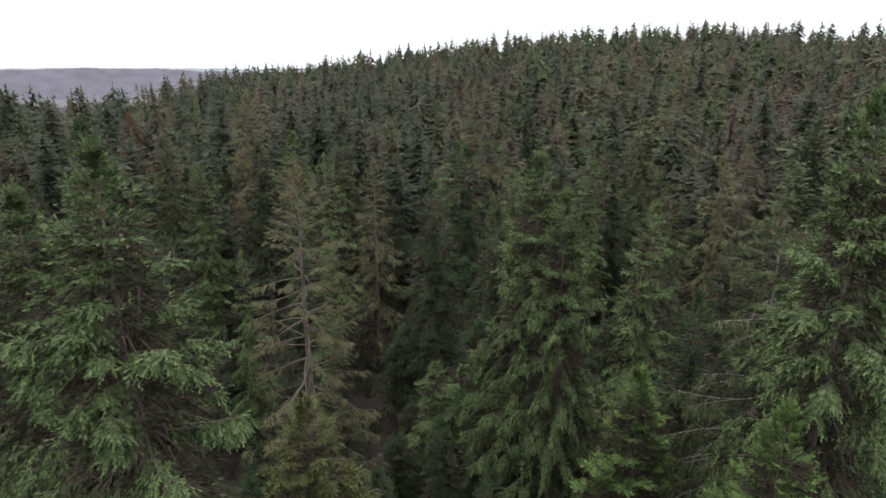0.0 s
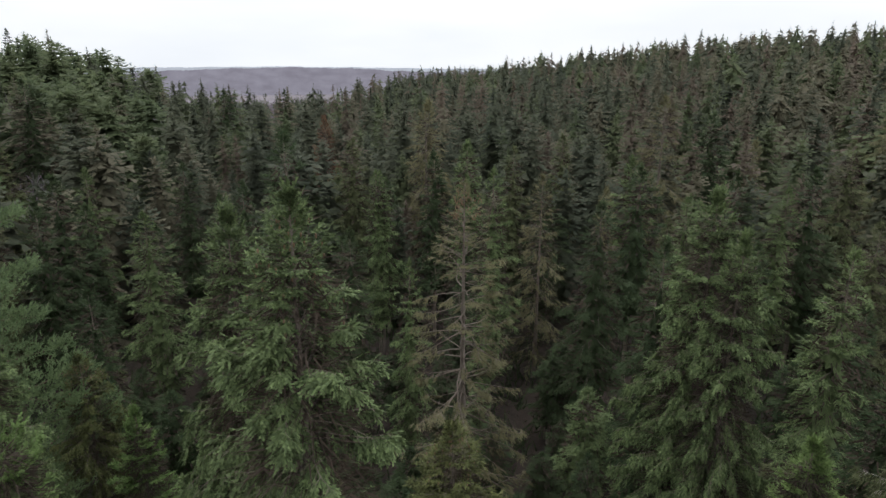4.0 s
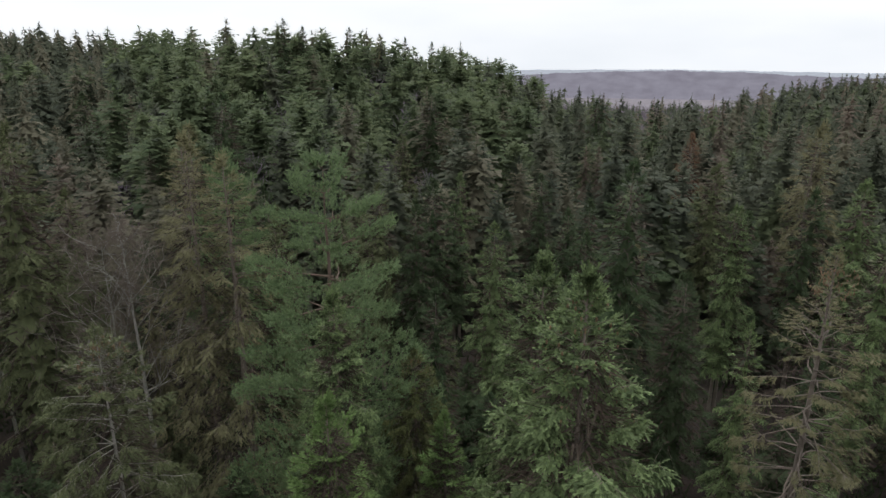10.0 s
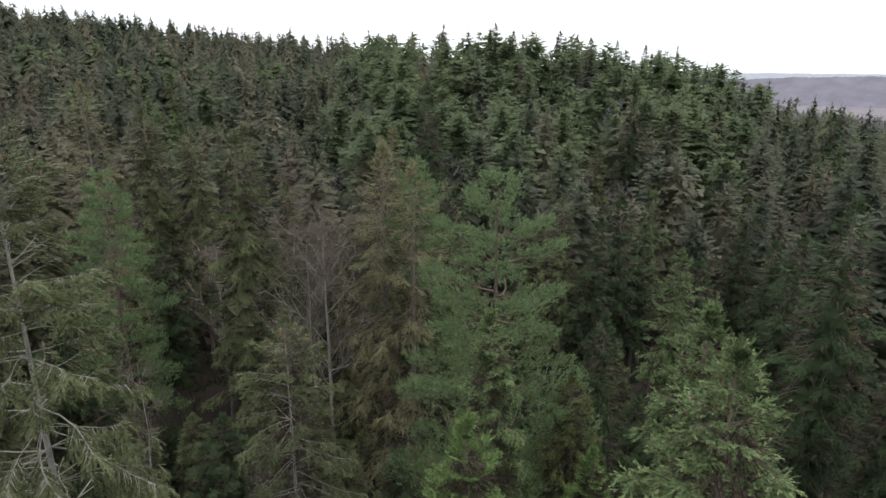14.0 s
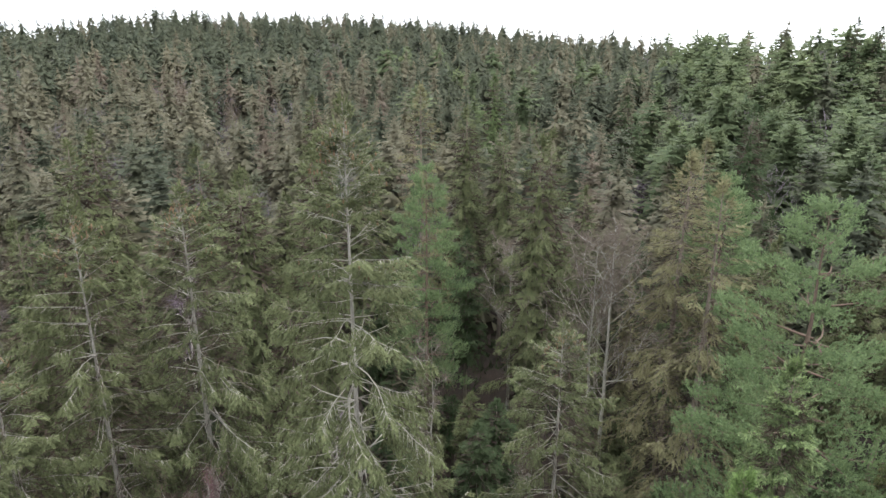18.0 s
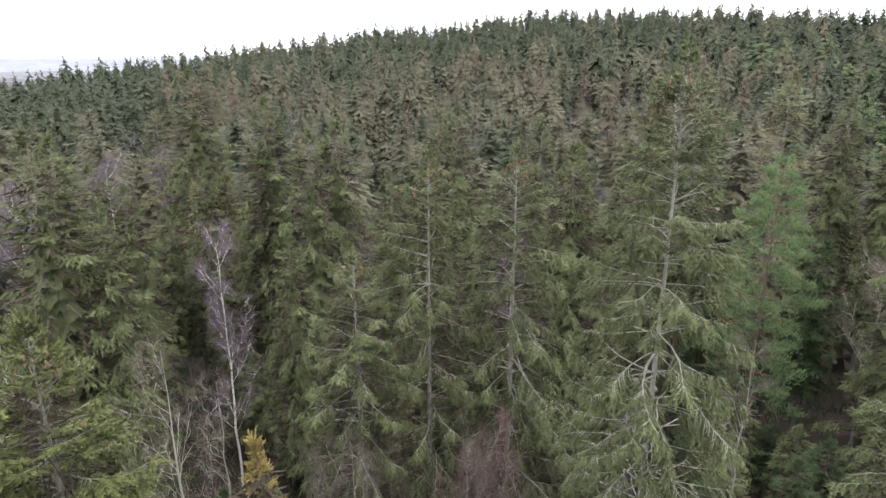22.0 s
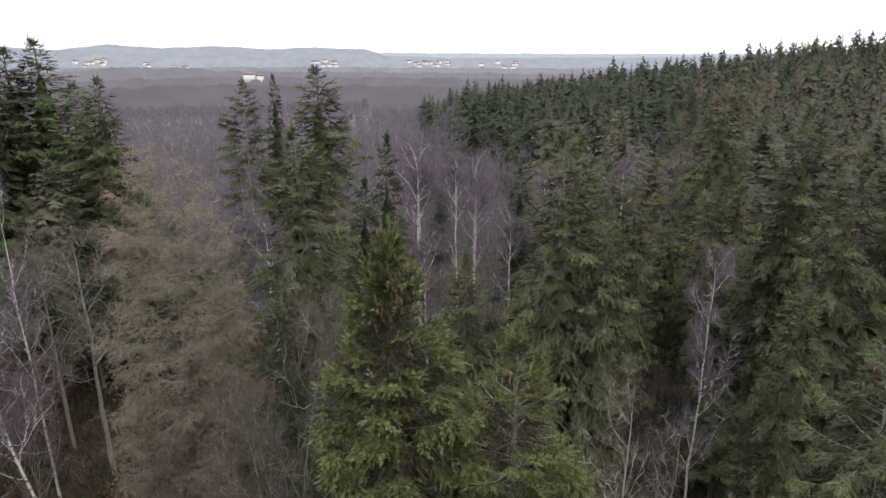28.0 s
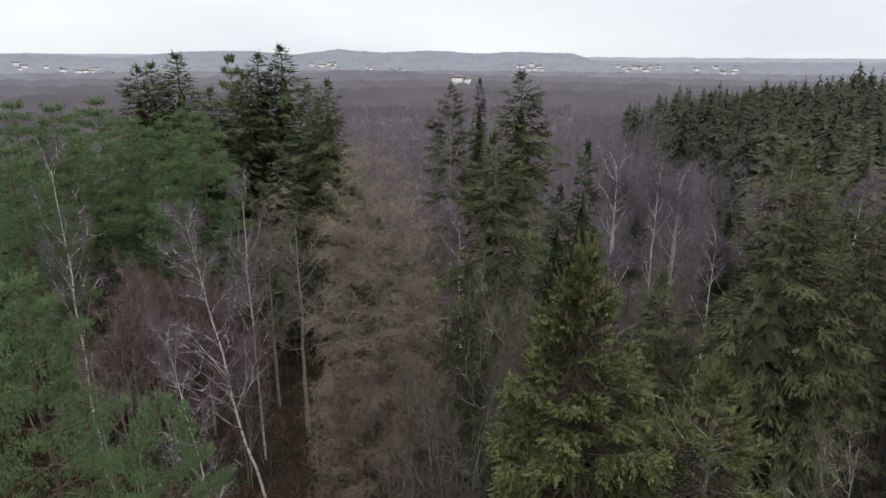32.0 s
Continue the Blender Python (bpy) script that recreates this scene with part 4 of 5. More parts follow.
# the clearing's edge
tree("cone_many", -0.5, -8.3, 21.82, 0.8)
tree("comb_split", -2.5, -8.2, 20.08, 0.9)
tree("mid_olive", -4.4, -23.2, 16.70, 0.9)
tree("mid_olive", -8.0, -22.2, 21.62, 1.15)
tree("mid_dark", -1.7, -31.6, 20.52, 0.75)
tree("mid_olive", 2.7, -52.6, 23.58, 1.8)
tree("mid_olive", 2.6, -28.5, 21.23, 1.25)
tree("comb", 8.7, -53.0, 22.62, 1.05)
tree("larch", 7.7, -25.6, 21.08, 1.2)
tree("mid_olive", 21.5, -57.8, 22.68, 1.51)
tree("mid_green", 30.5, -68.2, 26.00, 1.92)
tree("mid_olive", 33.3, -68.0, 25.21, 1.78)
tree("mid_green", 35.9, -56.3, 25.06, 1.78)
tree("pine_low", 38.8, -71.9, 24.81, 0.7)
tree("mid_green", 39.6, -57.5, 24.17, 1.64)
tree("mid_olive", 41.8, -58.3, 23.83, 1.64)
tree("mid_green", 24.6, -60.9, 22.13, 1.64)
tree("mid_olive", 33.2, -63.6, 23.43, 1.78)
tree("mid_green", 35.1, -60.3, 21.78, 1.64)
tree("pine_mid", 36.3, -37.0, 21.70, 1.2)
tree("pine_mid", 33.3, -37.0, 21.55, 1.2)
tree("pine_mid", 34.4, -42.7, 21.61, 1.2)
tree("pine_mid", 27.0, -44.2, 20.56, 1.1)
tree("pine_mid", 29.7, -39.9, 20.44, 1.1)
tree("pine_mid", 28.4, -27.9, 20.01, 1.1)
tree("pine_mid", 30.0, -34.6, 19.83, 1.1)
tree("pine_mid", 31.3, -46.2, 19.66, 1.1)
tree("birch_crooked", 14.3, -26.0, 17.2, 0.9, 90, 10)
tree("birch_tall", 17.1, -31.4, 17.00, 0.8)
tree("birch_tall", 25.7, -27.7, 18.93, 0.85)
tree("birch_crooked", 12.5, -19.6, 14.00, 0.7, 80, 10)
tree("pine_near", 13.1, -12.1, 19.22, 0.75)
tree("pine_near", 8.6, -10.8, 17.05, 0.65)
tree("bush_red", 21.5, -28.6, 12.64, 0.7)
tree("slim_bare", 16.2, -17.5, 13.89, 1.0)
tree("oak", 15.4, -34.4, 14.83, 1.0)
tree("oak", 18.8, -37.3, 12.97, 0.9)
tree("bush_grey", 3.3, -20.4, 15.19, 0.6)
tree("slim_bare", -6.5, -12.0, 16.79, 0.8)
tree("birch_far", -4.7, -46.4, 17.24, 1.1)
tree("birch_far", -8.3, -48.9, 16.31, 0.9)
tree("birch_far", -10.2, -50.6, 15.40, 0.9)
tree("birch_far", -14.0, -43.4, 15.11, 0.8)
tree("mid_dark", -0.5, -33.6, 17.85, 0.9)
tree("mid_dark", -8.2, -59.1, 13.26, 0.9)
tree("mid_dark", 3.1, -23.5, 16.40, 0.8)
tree("mid_dark", -13.4, -47.8, 15.61, 1.0)
tree("mid_olive", -14.4, -32.6, 18.55, 1.1)
tree("mid_olive", -10.5, -25.6, 17.47, 1.0)
tree("bush_red", 21.8, -25.8, 12.37, 0.7)
tree("bush_red", 16.5, -28.3, 9.78, 0.7)
tree("bush_red", 21.7, -33.3, 10.94, 0.8)
tree("mid_dark", 8.7, -74.2, 22.47, 0.7)
# crest trees
tree("low_dark", -113.7, 60.1, 31.50, 0.9)
tree("low_dark", -126.0, 82.7, 30.99, 1.1)
tree("low_thin", -122.2, 88.3, 29.61, 0.9)
tree("low_dark", -118.7, 93.0, 28.91, 0.8)
tree("low_dark", -114.9, 97.8, 27.95, 0.9)
tree("low_dark", -113.9, 64.1, 30.16, 1.1)
tree("low_dark", -117.1, 95.1, 25.60, 0.9)

# ---- the wood between and behind them ----
NAMED = np.array(PLACED)
fill_rng = np.random.default_rng(99)


def bearing(x, y):
    return (np.degrees(np.arctan2(-x, y)) + 60) % 360 - 60


def scattered(spacing, near, far, lo=-50.0, hi=245.0):
    """Places on a shaken grid, within a ring and a sector."""
    g = np.arange(-far, far + spacing, spacing)
    xs, ys = (c.ravel() for c in np.meshgrid(g, g))
    xs = xs + fill_rng.uniform(-0.42, 0.42, len(xs)) * spacing
    ys = ys + fill_rng.uniform(-0.42, 0.42, len(ys)) * spacing
    d, b = np.hypot(xs, ys), bearing(xs, ys)
    ok = (d > near) & (d < far) & (b > lo) & (b < hi)
    return xs[ok], ys[ok], d[ok], b[ok]


def kind_at(b, d, u):
    """What grows there: s spruce, o olive spruce, t thin spruce, p pine, b bare broadleaf trees, n nothing."""
    if b < 2 and d > 45:
        return "t" if u < 0.22 else "o" if u < 0.48 else "g" if u < 0.7 else "s"
    if b < 40:
        return "t" if u < 0.13 else "o" if u < 0.26 else "g" if u < 0.46 else "s"
    if b < 76:
        if d > 68:
            return "p" if u < 0.52 else "o" if u < 0.66 else "b" if u < 0.82 else "s" if u < 0.92 else "n"
        if b > 52:
            return "o" if u < 0.42 else "t" if u < 0.54 else "g" if u < 0.64 else "s"
        return "o" if u < 0.24 else "t" if u < 0.32 else "g" if u < 0.48 else "s"
    if b < 100 and d > 90:
        return "s" if u < 0.6 else "p" if u < (0.68 if d < 200 else 0.0) else "b" if u < 0.74 else "o"
    if b < 150:
        if d > 170:
            return "s" if u < 0.8 else "b" if u < 0.88 else "o"
        return "o" if u < 0.5 else "t" if u < 0.62 else "b" if u < 0.7 else "s"
    if b < 176:
        if d > 100 and b < 163 + 11 * u:
            return "s"
        if d > 42:
            return "b" if b > 163 or u < 0.35 else "o"
        return "s" if u < 0.22 else "g" if u < 0.34 else "o"
    if b < 196:
        return "b" if d > 40 else "n" if u < 0.5 else "o"
    if 40 < d < 78:
        if b < 209:
            return "s" if u < 0.35 else "o" if u < 0.8 else "n"
        return "p" if u < 0.6 else "s"
    return "b" if d >= 78 else "n"


# trees that one can still tell apart
xs, ys, ds, bs = scattered(4.4, 15, 50)
us = fill_rng.uniform(0, 1, len(xs))
for x, y, d, b, u in zip(xs, ys, ds, bs, us):
    x, y, d, b, u = float(x), float(y), float(d), float(b), float(u)
    gap_to = np.hypot(NAMED[:, 0] - x, NAMED[:, 1] - y).min()
    kind = kind_at(b, d, u)
    if gap_to < 2.6 or kind == "n" or (b > 205 and d < 40):
        continue
    z = float(ground(x, y))
    limit = 24 - d * 0.34 + (2 if b > 70 else 0) - (7 if d < 34 else 0)
    top = min(z + fill_rng.uniform(11.5, 16.5), limit - fill_rng.uniform(0.2, 3.5)) if d < 40 else z + fill_rng.uniform(10.5, 16.0)
    if top - z < 4.5:
        continue
    v = fill_rng.uniform()
    near_kind = {"s": "dark", "g": "green", "o": "olive", "t": "thin"}
    if kind in near_kind:
        key = ("mid_" if d < 34 else "low_") + near_kind[kind]
    elif kind == "p":
        key = "pine_low" if d > 36 else "pine_mid"
    else:
        key = "birch_far" if v < 0.7 else "oak" if v < 0.85 else "slim_bare"
        top = z + (top - z) * 0.9
    tree(key, x, y, top, float(fill_rng.uniform(0.8, 1.15)))


# young growth under the stand
xs, ys, ds, bs = scattered(3.3, 8, 36, -45, 178)
for x, y, b in zip(xs, ys, bs):
    x, y, b = float(x), float(y), float(b)
    v = fill_rng.uniform()
    if v < 0.12 or min(math.hypot(x - px, y - py) for px, py, _ in PLACED) < 1.7:
        continue
    kind = "low_dark" if v < 0.65 or b < 60 and v < 0.8 else "low_olive" if b > 60 else "low_green"
    tree(kind, x, y, float(ground(x, y)) + float(fill_rng.uniform(4.5, 8.5)), 1.1)


# ---- undergrowth ----
def undergrowth(name, label, count, lo, hi, near, far, tall, wide, tone):
    """Dry stalks, bracken and bramble over the floor: loose leaning blades in tufts."""
    rng = np.random.default_rng(count)
    tufts = count // 14
    b, d = np.radians(rng.uniform(lo, hi, tufts)), np.sqrt(rng.uniform(near ** 2, far ** 2, tufts))
    cx, cy = np.repeat(-np.sin(b) * d, 14) + rng.normal(0, 0.35, tufts * 14), np.repeat(np.cos(b) * d, 14) + rng.normal(0, 0.35, tufts * 14)
    foot = np.stack([cx, cy, ground(cx, cy) - 0.03], -1)
    way = unit(rng.normal(0, 0.55, (len(cx), 3)) + [0, 0, 1.0])
    way[:, 2] = np.abs(way[:, 2])
    tip = foot + way * (tall * np.repeat(rng.uniform(0.4, 1.5, tufts), 14) * rng.uniform(0.5, 1.2, len(cx)))[:, None]
    tagged(new(name, mesh_of(name, *loose([slivers(foot, tip, np.full(len(cx), wide), rng)]), tone)), label, "undergrowth", kind="stuff")


undergrowth("dry_bracken", "rust brown dry bracken on the clearing floor", 60000, 190, 240, 14, 75, 0.9, 0.05, RUST)
undergrowth("pale_grass", "pale dry grass tufts between the trees", 40000, 140, 240, 10, 75, 0.6, 0.03, LARCH)
undergrowth("low_scrub", "dark low scrub under the trees", 50000, -45, 240, 8, 55, 1.1, 0.06, DARK)

# ---- far woods, too many to count ----
NORMALS = []


def whorled(xs, ys, h, r, whorls, per, m, rng, tau=3.6, low=0.82, rise=0.55, sag=0.3, lateral=0.32):
    """Conifers as whorls of boughs: each bough a drooping rib with m pairs of pointed sprays, all tied to the stem."""
    n = len(xs)
    z0 = ground(xs, ys)
    f = ((np.arange(whorls) + 0.15 + rng.uniform(0, 0.55, (n, whorls))) / whorls) ** 1.15
    dep = f * (h * low)[:, None]
    axis = np.stack([np.repeat(xs[:, None], whorls + 1, 1), np.repeat(ys[:, None], whorls + 1, 1),
                     (z0 + h)[:, None] - np.concatenate([np.full((n, 1), -0.25), dep], 1)], -1)
    lobe = 1 + 0.22 * np.sin(dep * rng.uniform(0.7, 1.5, (n, 1)) + rng.uniform(0, 6.3, (n, 1)))
    ln = ((0.16 + r[:, None] * (1 - np.exp(-dep / tau))) * lobe)[..., None] * rng.uniform(0.55, 1.2, (n, whorls, per))
    az = (np.arange(per) + rng.uniform(-0.4, 0.4, (n, whorls, per))) * 2 * np.pi / per + rng.uniform(0, 6.3, (n, whorls, 1))
    out = np.stack([np.cos(az), np.sin(az), 0 * az], -1)
    perp = np.stack([-np.sin(az), np.cos(az), 0 * az], -1)
    old = np.clip(dep / 5.5, 0, 1)[..., None]
    grade = rise * (1 - old) - sag * old * rng.uniform(0.4, 1.6, (n, whorls, per))
    zed = np.array([0, 0, 1.0])
    shake = rng.normal(0, 0.45, ln.shape) * (h * low / whorls)[:, None, None]

    def rib(s):
        return axis[:, 1:, None] + out * (ln * s)[..., None] + zed * (ln * (grade * s - 0.2 * old * s * (1 - s)) + shake * np.sqrt(s))[..., None]

    ribs = np.stack([rib((j + 1) / m) for j in range(m)], 3)
    sides = []
    for j in range(m):
        for way in (-1.0, 1.0):
            w = ln * lateral * (1.25 - 0.85 * (j + 0.5) / m) * rng.uniform(0.4, 1.5, ln.shape)
            s = (j + rng.uniform(0.55, 1.0, ln.shape)) / m * (1 - 0.12 * (m == 1))
            sides.append(rib(s) + perp * (way * w)[..., None] - zed * (w * rng.uniform(0.15, 0.55, ln.shape))[..., None])
    sides = np.stack(sides, 3)
    v = np.concatenate([axis.reshape(n, -1, 3), ribs.reshape(n, -1, 3), sides.reshape(n, -1, 3)], 1)
    w, b = (c.ravel() for c in np.meshgrid(np.arange(whorls), np.arange(per), indexing="ij"))
    rib0, side0 = whorls + 1, whorls + 1 + whorls * per * m
    faces = []
    for j in range(m):
        here = rib0 + (w * per + b) * m + j
        prev = w + 1 if j == 0 else here - 1
        for k in range(2):
            faces.append(np.stack([prev, here, side0 + (w * per + b) * 2 * m + 2 * j + k], -1))
    faces.append(np.stack([np.arange(whorls), np.arange(1, whorls + 1), rib0 + np.arange(whorls) * per * m], -1))
    one = np.concatenate(faces)
    away = v - np.stack([xs, ys, z0], -1)[:, None]
    nrm = unit(unit(away * [1, 1, 0]) * 0.7 + [0, 0, 0.75] + rng.normal(0, 0.06, v.shape))
    v, nrm = v.reshape(-1, 3), nrm.reshape(-1, 3)
    NORMALS.append((v, nrm))
    faces = (one[None] + (np.arange(n) * (len(v) // n))[:, None, None]).reshape(-1, 3)
    a, b, c = (v[faces[:, k]] for k in range(3))
    turned = (np.cross(b - a, c - a) * nrm[faces[:, 2]]).sum(-1) < 0
    faces[turned] = faces[turned][:, ::-1]
    return v, faces


def far_bare(xs, ys, h, r, per, rng, wide):
    n = len(xs)
    z0 = ground(xs, ys)
    foot = np.stack([xs, ys, z0], -1)
    lean = rng.normal(0, 0.06, (n, 3)) * h[:, None]
    lean[:, 2] = h * 0.9
    stems = slivers(foot, foot + lean, np.full(n, wide * 1.3), rng)
    f = rng.uniform(0.3, 0.98, (n, per))
    az = rng.uniform(0, 2 * np.pi, (n, per))
    rad = r[:, None] * np.sin(np.pi * np.clip(f * 1.05 - 0.1, 0, 1)) ** 0.7 * rng.uniform(0, 1, (n, per)) ** 0.5
    c = foot[:, None] + np.stack([rad * np.cos(az), rad * np.sin(az), f * h[:, None]], -1)
    way = unit(np.stack([np.cos(az) * 0.5, np.sin(az) * 0.5, np.ones_like(az)], -1) + rng.normal(0, 0.45, (n, per, 3)))
    ln = rng.uniform(0.8, 2.2, (n, per, 1))
    a, b = (c - way * ln / 2).reshape(-1, 3), (c + way * ln / 2).reshape(-1, 3)
    return stems, slivers(a, b, np.full(n * per, wide), rng)


def wood(near, far, spacing, whorls, per, pairs, per_b, wide, lo=-50.0, hi=245.0, plain=False, steep=0.0, low=0.82):
    """One ring of far wood: triangles by kind of tree."""
    xs, ys, ds, bs = scattered(spacing, near, far, lo, hi)
    gap_to = np.array([np.hypot(NAMED[:, 0] - x, NAMED[:, 1] - y).min() for x, y in zip(xs, ys)])
    us = fill_rng.uniform(0, 1, len(xs))
    crest = np.interp(bs, R_AZ, R_D)
    open_side = np.interp(bs, R_AZ, R_Z) < np.where((bs > 140) & (not plain), 5, -3)
    ok = (ds > crest + 25) & ~open_side if plain else (gap_to > 3) & ((ds < crest + 24) | open_side)
    xs, ys, ds, bs, us = (c[ok] for c in (xs, ys, ds, bs, us))
    kinds = np.where(us < 0.8, "b", "s") if plain else np.array([kind_at(b, d, u) for b, d, u in zip(bs, ds, us)])
    made = {}
    for k, tone_key, habit in (("s", "dark", dict(sag=0.3)), ("g", "green", dict(sag=0.2)), ("o", "olive", dict(sag=0.45)), ("t", "sere", dict(sag=0.4, lateral=0.26))):
        on = kinds == k
        if on.any():
            h = fill_rng.uniform(*((9.5, 17.5) if far < 160 else (11.0, 17.0)), on.sum()) + fill_rng.normal(0, 0.5, on.sum())
            r = (1.0 + h * fill_rng.uniform(0.1, 0.17, on.sum())) * (0.85 if k == "t" else 1.0)
            made[tone_key] = whorled(xs[on], ys[on], h, r, whorls, per, pairs, fill_rng, **{**habit, "sag": habit["sag"] + steep, "low": low, "rise": 0.55 - steep})
    on = kinds == "p"
    if on.any():
        h = fill_rng.uniform(13.0, 17.5, on.sum())
        made["pine"] = whorled(xs[on], ys[on], h, h * 0.2, whorls, per, pairs, fill_rng, 1.9, 0.62, 0.4, 0.12 + steep * 0.8, 0.36)
    on = kinds == "b"
    if on.any():
        h = fill_rng.uniform(8.5, 13.0, on.sum())
        made["stems"], made["bare"] = (loose([c]) for c in far_bare(xs[on], ys[on], h, h * 0.24, per_b, fill_rng, wide))
    return made


FAR_TONES = {"dark": (FAR_DARK, "spruce_wood", "dark green spruce wood on the slope"), "green": (FAR_GREEN, "spruce_wood", "green spruce wood on the slope"),
             "olive": (FAR_OLIVE, "spruce_wood", "olive green spruce wood on the slope"), "sere": (FAR_SERE, "spruce_wood", "thinning brown spruces in the slope's wood"),
             "pine": (FAR_PINE, "pine_wood", "blue-green pine wood on the hill"), "bare": (TWIG_FAR, "broadleaf_wood", "leafless violet brown broadleaf wood in the valley"),
             "stems": (GREYBARK, "broadleaf_stems", "pale stems of the leafless valley wood")}
rings = [wood(50, 88, 4.9, 26, 9, 3, 220, 0.03, -38, 228, steep=0.15), wood(88, 150, 4.7, 17, 9, 3, 90, 0.05, -38, 228, steep=0.4, low=0.74),
         wood(150, 300, 4.5, 13, 9, 1, 35, 0.08, -38, 228, steep=0.6, low=0.66)]
rings.append(wood(300, 620, 8.0, 6, 6, 1, 45, 0.16, 150, 245, steep=0.85))
rings.append(wood(160, 700, 8.0, 6, 6, 1, 45, 0.16, 8, 46, plain=True, steep=0.85))
for tone_key, (tone, name, label) in FAR_TONES.items():
    chunks = [r[tone_key] for r in rings if tone_key in r]
    soft = [w for v, _ in chunks for u, w in NORMALS if u is v]
    if chunks:
        tagged(new(name, mesh_of(name, *joined(*chunks), tone, np.concatenate(soft) if soft else None)), label, "forest", kind="stuff")


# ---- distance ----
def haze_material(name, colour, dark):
    """Woods and fields far off; the damp air's haze is painted in as emission."""
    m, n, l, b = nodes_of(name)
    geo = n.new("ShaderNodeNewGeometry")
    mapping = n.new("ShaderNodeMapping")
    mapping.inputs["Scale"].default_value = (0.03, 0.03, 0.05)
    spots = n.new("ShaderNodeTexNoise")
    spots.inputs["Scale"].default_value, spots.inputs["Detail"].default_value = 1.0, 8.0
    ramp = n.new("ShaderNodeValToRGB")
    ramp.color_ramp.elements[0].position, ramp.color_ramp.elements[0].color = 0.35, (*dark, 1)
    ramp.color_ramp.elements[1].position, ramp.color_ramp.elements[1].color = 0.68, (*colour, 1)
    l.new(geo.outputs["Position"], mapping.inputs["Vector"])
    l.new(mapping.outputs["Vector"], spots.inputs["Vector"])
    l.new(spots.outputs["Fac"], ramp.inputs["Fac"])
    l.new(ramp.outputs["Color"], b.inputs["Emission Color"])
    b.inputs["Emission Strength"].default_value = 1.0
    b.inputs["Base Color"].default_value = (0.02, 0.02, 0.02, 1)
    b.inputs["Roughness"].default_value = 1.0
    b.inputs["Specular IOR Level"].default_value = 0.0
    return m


CRESTS = {}
SLOPE = ((0.0, -0.18), (0.45, -0.1), (0.8, -0.04), (1.0, 0.0), (0.7, 0.12))


def far_ridge(name, dist, peaks, lo, hi, material, label, rough=1.0, seed=5):
    """A long low hill: crest heights at some bearings, in degrees above the eye's level."""
    a = np.arange(lo, hi, 0.12)
    el = np.interp(a, *zip(*peaks))
    rng = np.random.default_rng(seed)
    crest = CRESTS[dist] = 24 + dist * np.tan(np.radians(el)) + dist * 0.0004 * rough * rng.normal(0, 1, len(a)) + dist * 0.0009 * rough * np.sin(a * 1.9) * np.sin(a * 0.7 + seed)
    rows = []
    for frac, back in SLOPE:
        r = dist * (1 + back)
        rows.append(np.stack([-np.sin(np.radians(a)) * r, np.cos(np.radians(a)) * r, -150 + (crest + 150) * frac], -1))
    v = np.concatenate(rows)
    n = len(a)
    i, j = np.meshgrid(np.arange(4), np.arange(n - 1), indexing="ij")
    f = np.stack([i * n + j, i * n + j + 1, (i + 1) * n + j + 1, (i + 1) * n + j], -1).reshape(-1, 4)
    return tagged(new(name, mesh_of(name, v, f, material)), label, "backdrop", kind="structure")


# each ridge glows paler than the one before, painting in deeper haze
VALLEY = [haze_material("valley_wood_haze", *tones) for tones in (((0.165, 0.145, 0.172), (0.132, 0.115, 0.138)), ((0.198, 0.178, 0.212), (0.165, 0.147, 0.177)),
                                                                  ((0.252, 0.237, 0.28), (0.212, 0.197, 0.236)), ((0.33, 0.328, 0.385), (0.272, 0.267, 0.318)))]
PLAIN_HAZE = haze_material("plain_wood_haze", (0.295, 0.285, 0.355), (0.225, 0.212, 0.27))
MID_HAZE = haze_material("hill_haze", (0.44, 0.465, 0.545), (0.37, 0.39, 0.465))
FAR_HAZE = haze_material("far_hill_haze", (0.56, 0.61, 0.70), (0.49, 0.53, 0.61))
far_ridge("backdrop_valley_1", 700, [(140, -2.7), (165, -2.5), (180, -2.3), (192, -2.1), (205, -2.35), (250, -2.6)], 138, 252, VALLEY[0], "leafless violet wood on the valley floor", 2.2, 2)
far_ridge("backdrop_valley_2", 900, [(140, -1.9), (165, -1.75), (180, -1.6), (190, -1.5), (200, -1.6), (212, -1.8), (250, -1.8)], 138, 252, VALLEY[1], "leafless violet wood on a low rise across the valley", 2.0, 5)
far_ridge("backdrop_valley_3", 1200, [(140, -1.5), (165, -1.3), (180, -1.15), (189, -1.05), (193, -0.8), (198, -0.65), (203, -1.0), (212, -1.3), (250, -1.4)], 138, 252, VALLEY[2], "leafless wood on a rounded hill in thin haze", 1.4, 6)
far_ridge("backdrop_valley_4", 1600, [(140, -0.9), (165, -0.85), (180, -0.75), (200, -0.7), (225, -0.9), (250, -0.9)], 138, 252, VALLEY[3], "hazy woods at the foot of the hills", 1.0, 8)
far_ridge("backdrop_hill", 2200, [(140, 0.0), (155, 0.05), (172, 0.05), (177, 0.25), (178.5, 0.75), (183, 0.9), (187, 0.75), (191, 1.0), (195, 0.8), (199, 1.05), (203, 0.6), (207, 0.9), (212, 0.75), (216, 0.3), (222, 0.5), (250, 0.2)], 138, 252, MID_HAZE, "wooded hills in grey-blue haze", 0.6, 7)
far_ridge("backdrop_horizon", 4000, [(140, 0.3), (160, 0.35), (185, 0.5), (200, 0.6), (218, 0.55), (250, 0.5)], 138, 252, FAR_HAZE, "far hills in pale blue haze under the clouds", 0.5, 9)
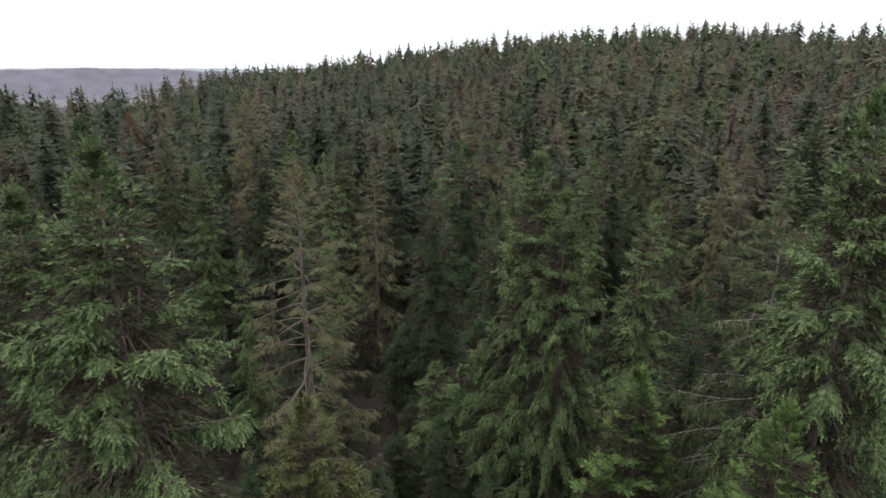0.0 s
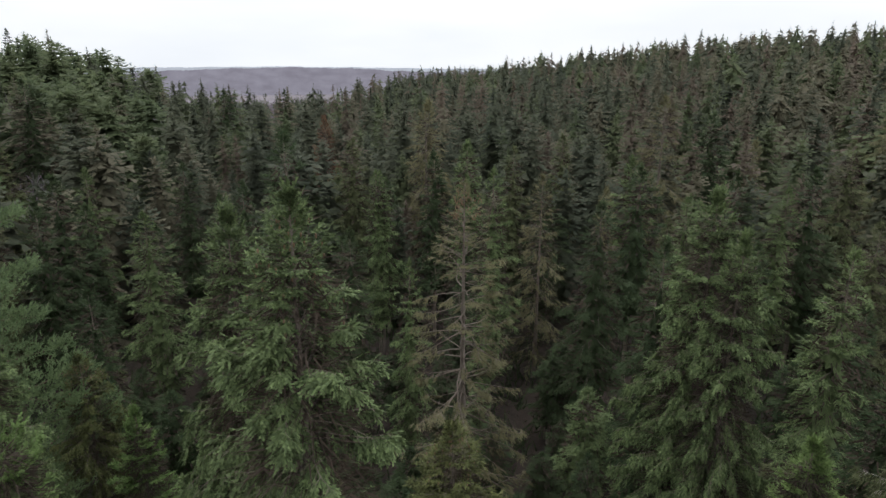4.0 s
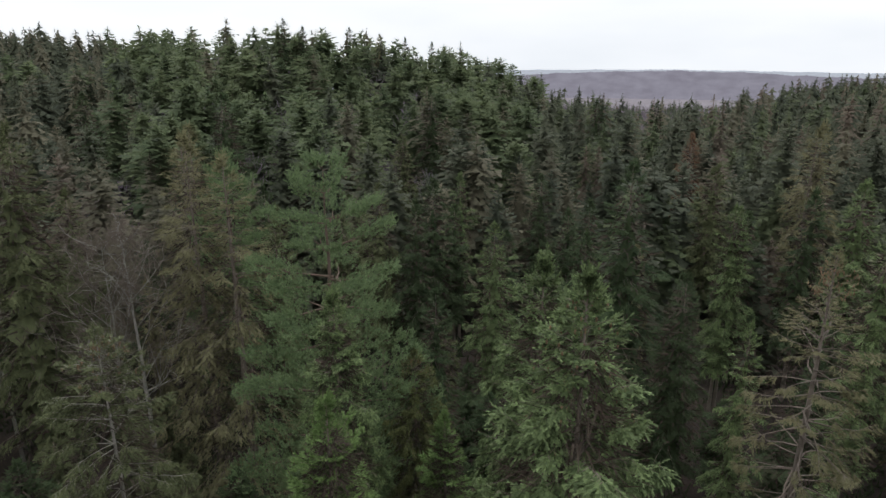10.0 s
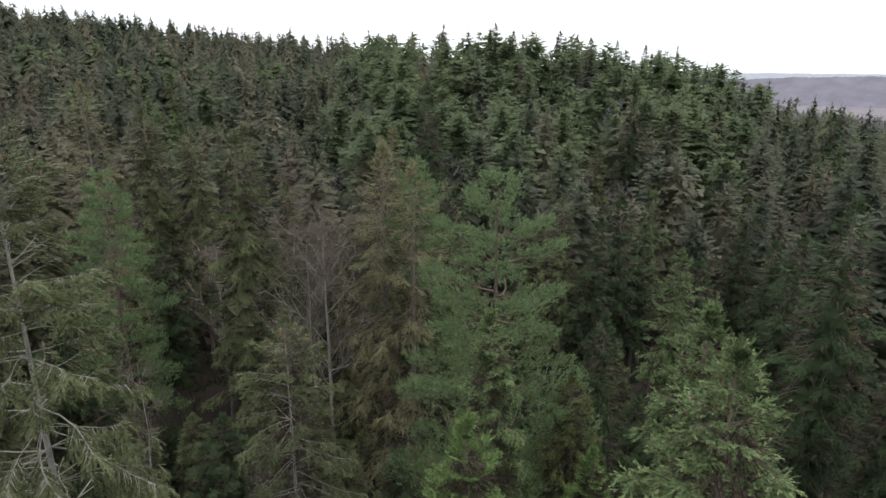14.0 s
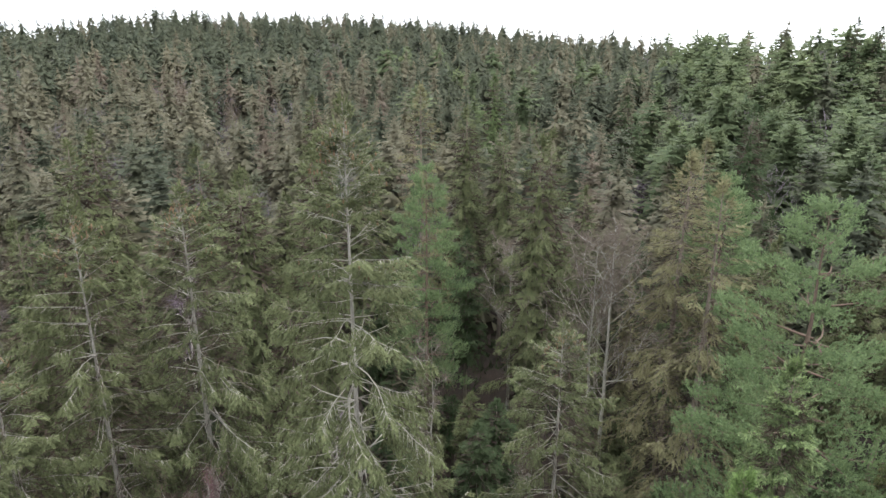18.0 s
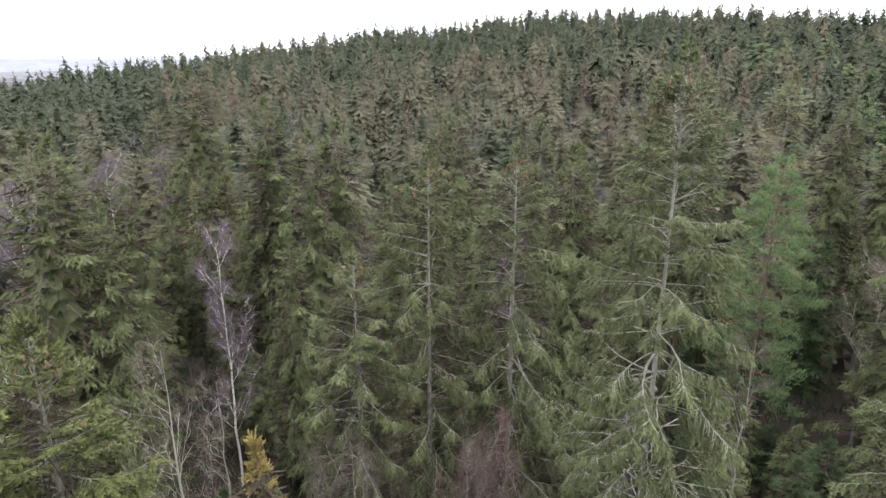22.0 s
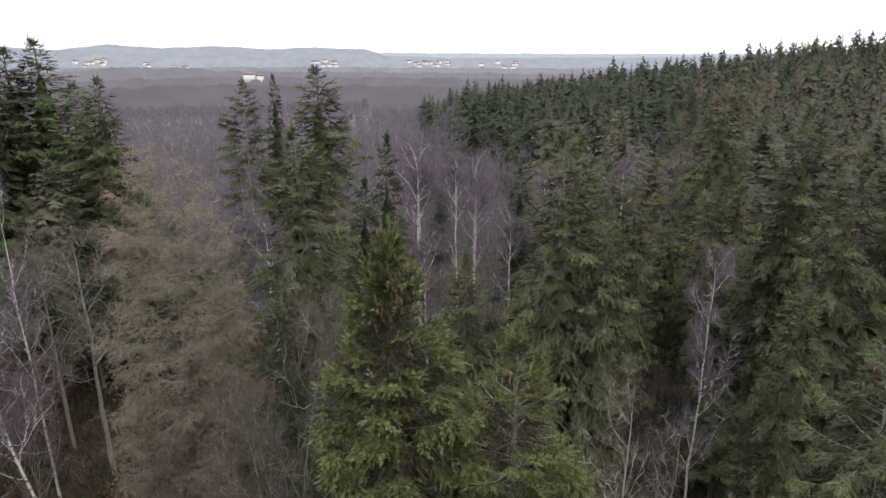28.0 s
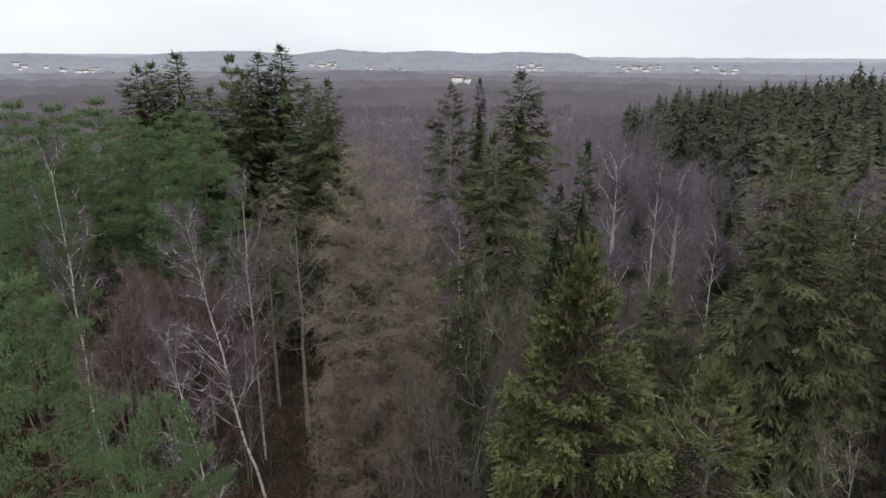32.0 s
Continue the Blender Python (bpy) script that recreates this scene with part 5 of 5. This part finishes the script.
far_ridge("backdrop_plain", 1500, [(-20, -1.6), (10, -1.3), (18, -1.25), (24, -0.95), (30, -0.85), (37, -1.0), (42, -1.25), (60, -1.3)], -20, 60, PLAIN_HAZE, "woods on a far plain in violet grey haze", 0.8, 3)
far_ridge("backdrop_edge", 3800, [(-20, -1.0), (15, -0.95), (30, -0.75), (60, -0.9)], -20, 60, FAR_HAZE, "far hills in pale blue haze at the skyline", 0.5, 4)


# ---- houses across the valley ----
PLASTER = mottled("white_plaster", (0.5, 0.49, 0.48), (0.68, 0.67, 0.66), 0.4, 3, 0.9, 0.0)
ROOFING = mottled("roof_tile", (0.12, 0.09, 0.085), (0.24, 0.17, 0.15), 0.5, 4, 0.9, 0.0)
WINDOWS = mottled("window_dark", (0.03, 0.035, 0.04), (0.07, 0.08, 0.09), 1, 8, 0.2, 0.0)


def box_mesh(name, sx, sy, sz, material, at=(0, 0, 0)):
    v = np.array([(x, y, z) for z in (0, 1) for y in (-0.5, 0.5) for x in (-0.5, 0.5)]) * (sx, sy, sz) + at
    return mesh_of(name, v, [(0, 2, 3, 1), (4, 5, 7, 6), (0, 1, 5, 4), (1, 3, 7, 5), (3, 2, 6, 7), (2, 0, 4, 6)], material)


def house(bearing_deg, rise_deg, dist, long, deep, tall, turn):
    """A plain house with a gabled roof, on the slope of the far rise where the sight line meets it."""
    b, ridge = radians(bearing_deg), 2200 if dist > 1000 else 900
    top = CRESTS[ridge][int((bearing_deg - 138) / 0.12)]
    away = np.linspace(0.83, 1.0, 400) * ridge
    slope = np.interp(away / ridge - 1, [q for _, q in SLOPE[:4]], [-150 + (top + 150) * p for p, _ in SLOPE[:4]])
    dist = float(away[np.argmin(np.abs(slope - 24 - away * math.tan(radians(rise_deg))))])
    z = float(np.interp(dist, away, slope)) + tall * 0.5
    root = tagged(new("house"), "white plastered house with a dark gabled roof", "house", "houses across the valley")
    part("wall", box_mesh("wall", long, deep, tall + 6, PLASTER, (0, 0, -6)), root)
    hl, hd, up = long / 2 + 0.5, deep / 2 + 0.6, deep * 0.38
    v = [(-hl, -hd, tall - 0.2), (hl, -hd, tall - 0.2), (hl, hd, tall - 0.2), (-hl, hd, tall - 0.2), (-hl, 0, tall + up), (hl, 0, tall + up)]
    f = [(0, 1, 5), (0, 5, 4), (2, 3, 4), (2, 4, 5), (0, 4, 3), (1, 2, 5), (0, 3, 2), (0, 2, 1)]
    part("roof", mesh_of("roof", v, f, ROOFING), root)
    part("chimney", box_mesh("chimney", 1.0, 1.0, up + 1.2, ROOFING, (long * 0.2, 0, tall)), root)
    for k in range(3):
        part("window", box_mesh("window", long * 0.12, 0.1, tall * 0.4, WINDOWS, ((k - 1) * long * 0.3, -deep / 2 - 0.03, tall * 0.35)), root)
    root.matrix_basis = pose(-math.sin(b) * dist, math.cos(b) * dist, z - tall * 0.5, 0, 0, bearing_deg + 180 + turn)


TOWN = [(188.6, -1.62, 870, 15, 8, 5, 8), (187.7, -1.66, 874, 8, 7, 4, -25)]
spread = random.Random(12)
for middle, rise, wide, count in ((200.4, -0.45, 1.1, 9), (183.8, -0.55, 2.6, 9), (173.0, -0.6, 2.2, 12), (166.5, -0.65, 2.0, 8), (218.8, -0.85, 2.4, 10), (222.5, -0.4, 1.0, 4), (194.6, -0.6, 2.0, 4)):
    for _ in range(count):
        TOWN.append((middle + spread.uniform(-wide, wide), rise + spread.uniform(-0.3, 0.28), 2000, spread.uniform(8, 20), spread.uniform(7, 10), spread.uniform(4, 8), spread.uniform(-50, 50)))
for spot in TOWN:
    house(*spot)
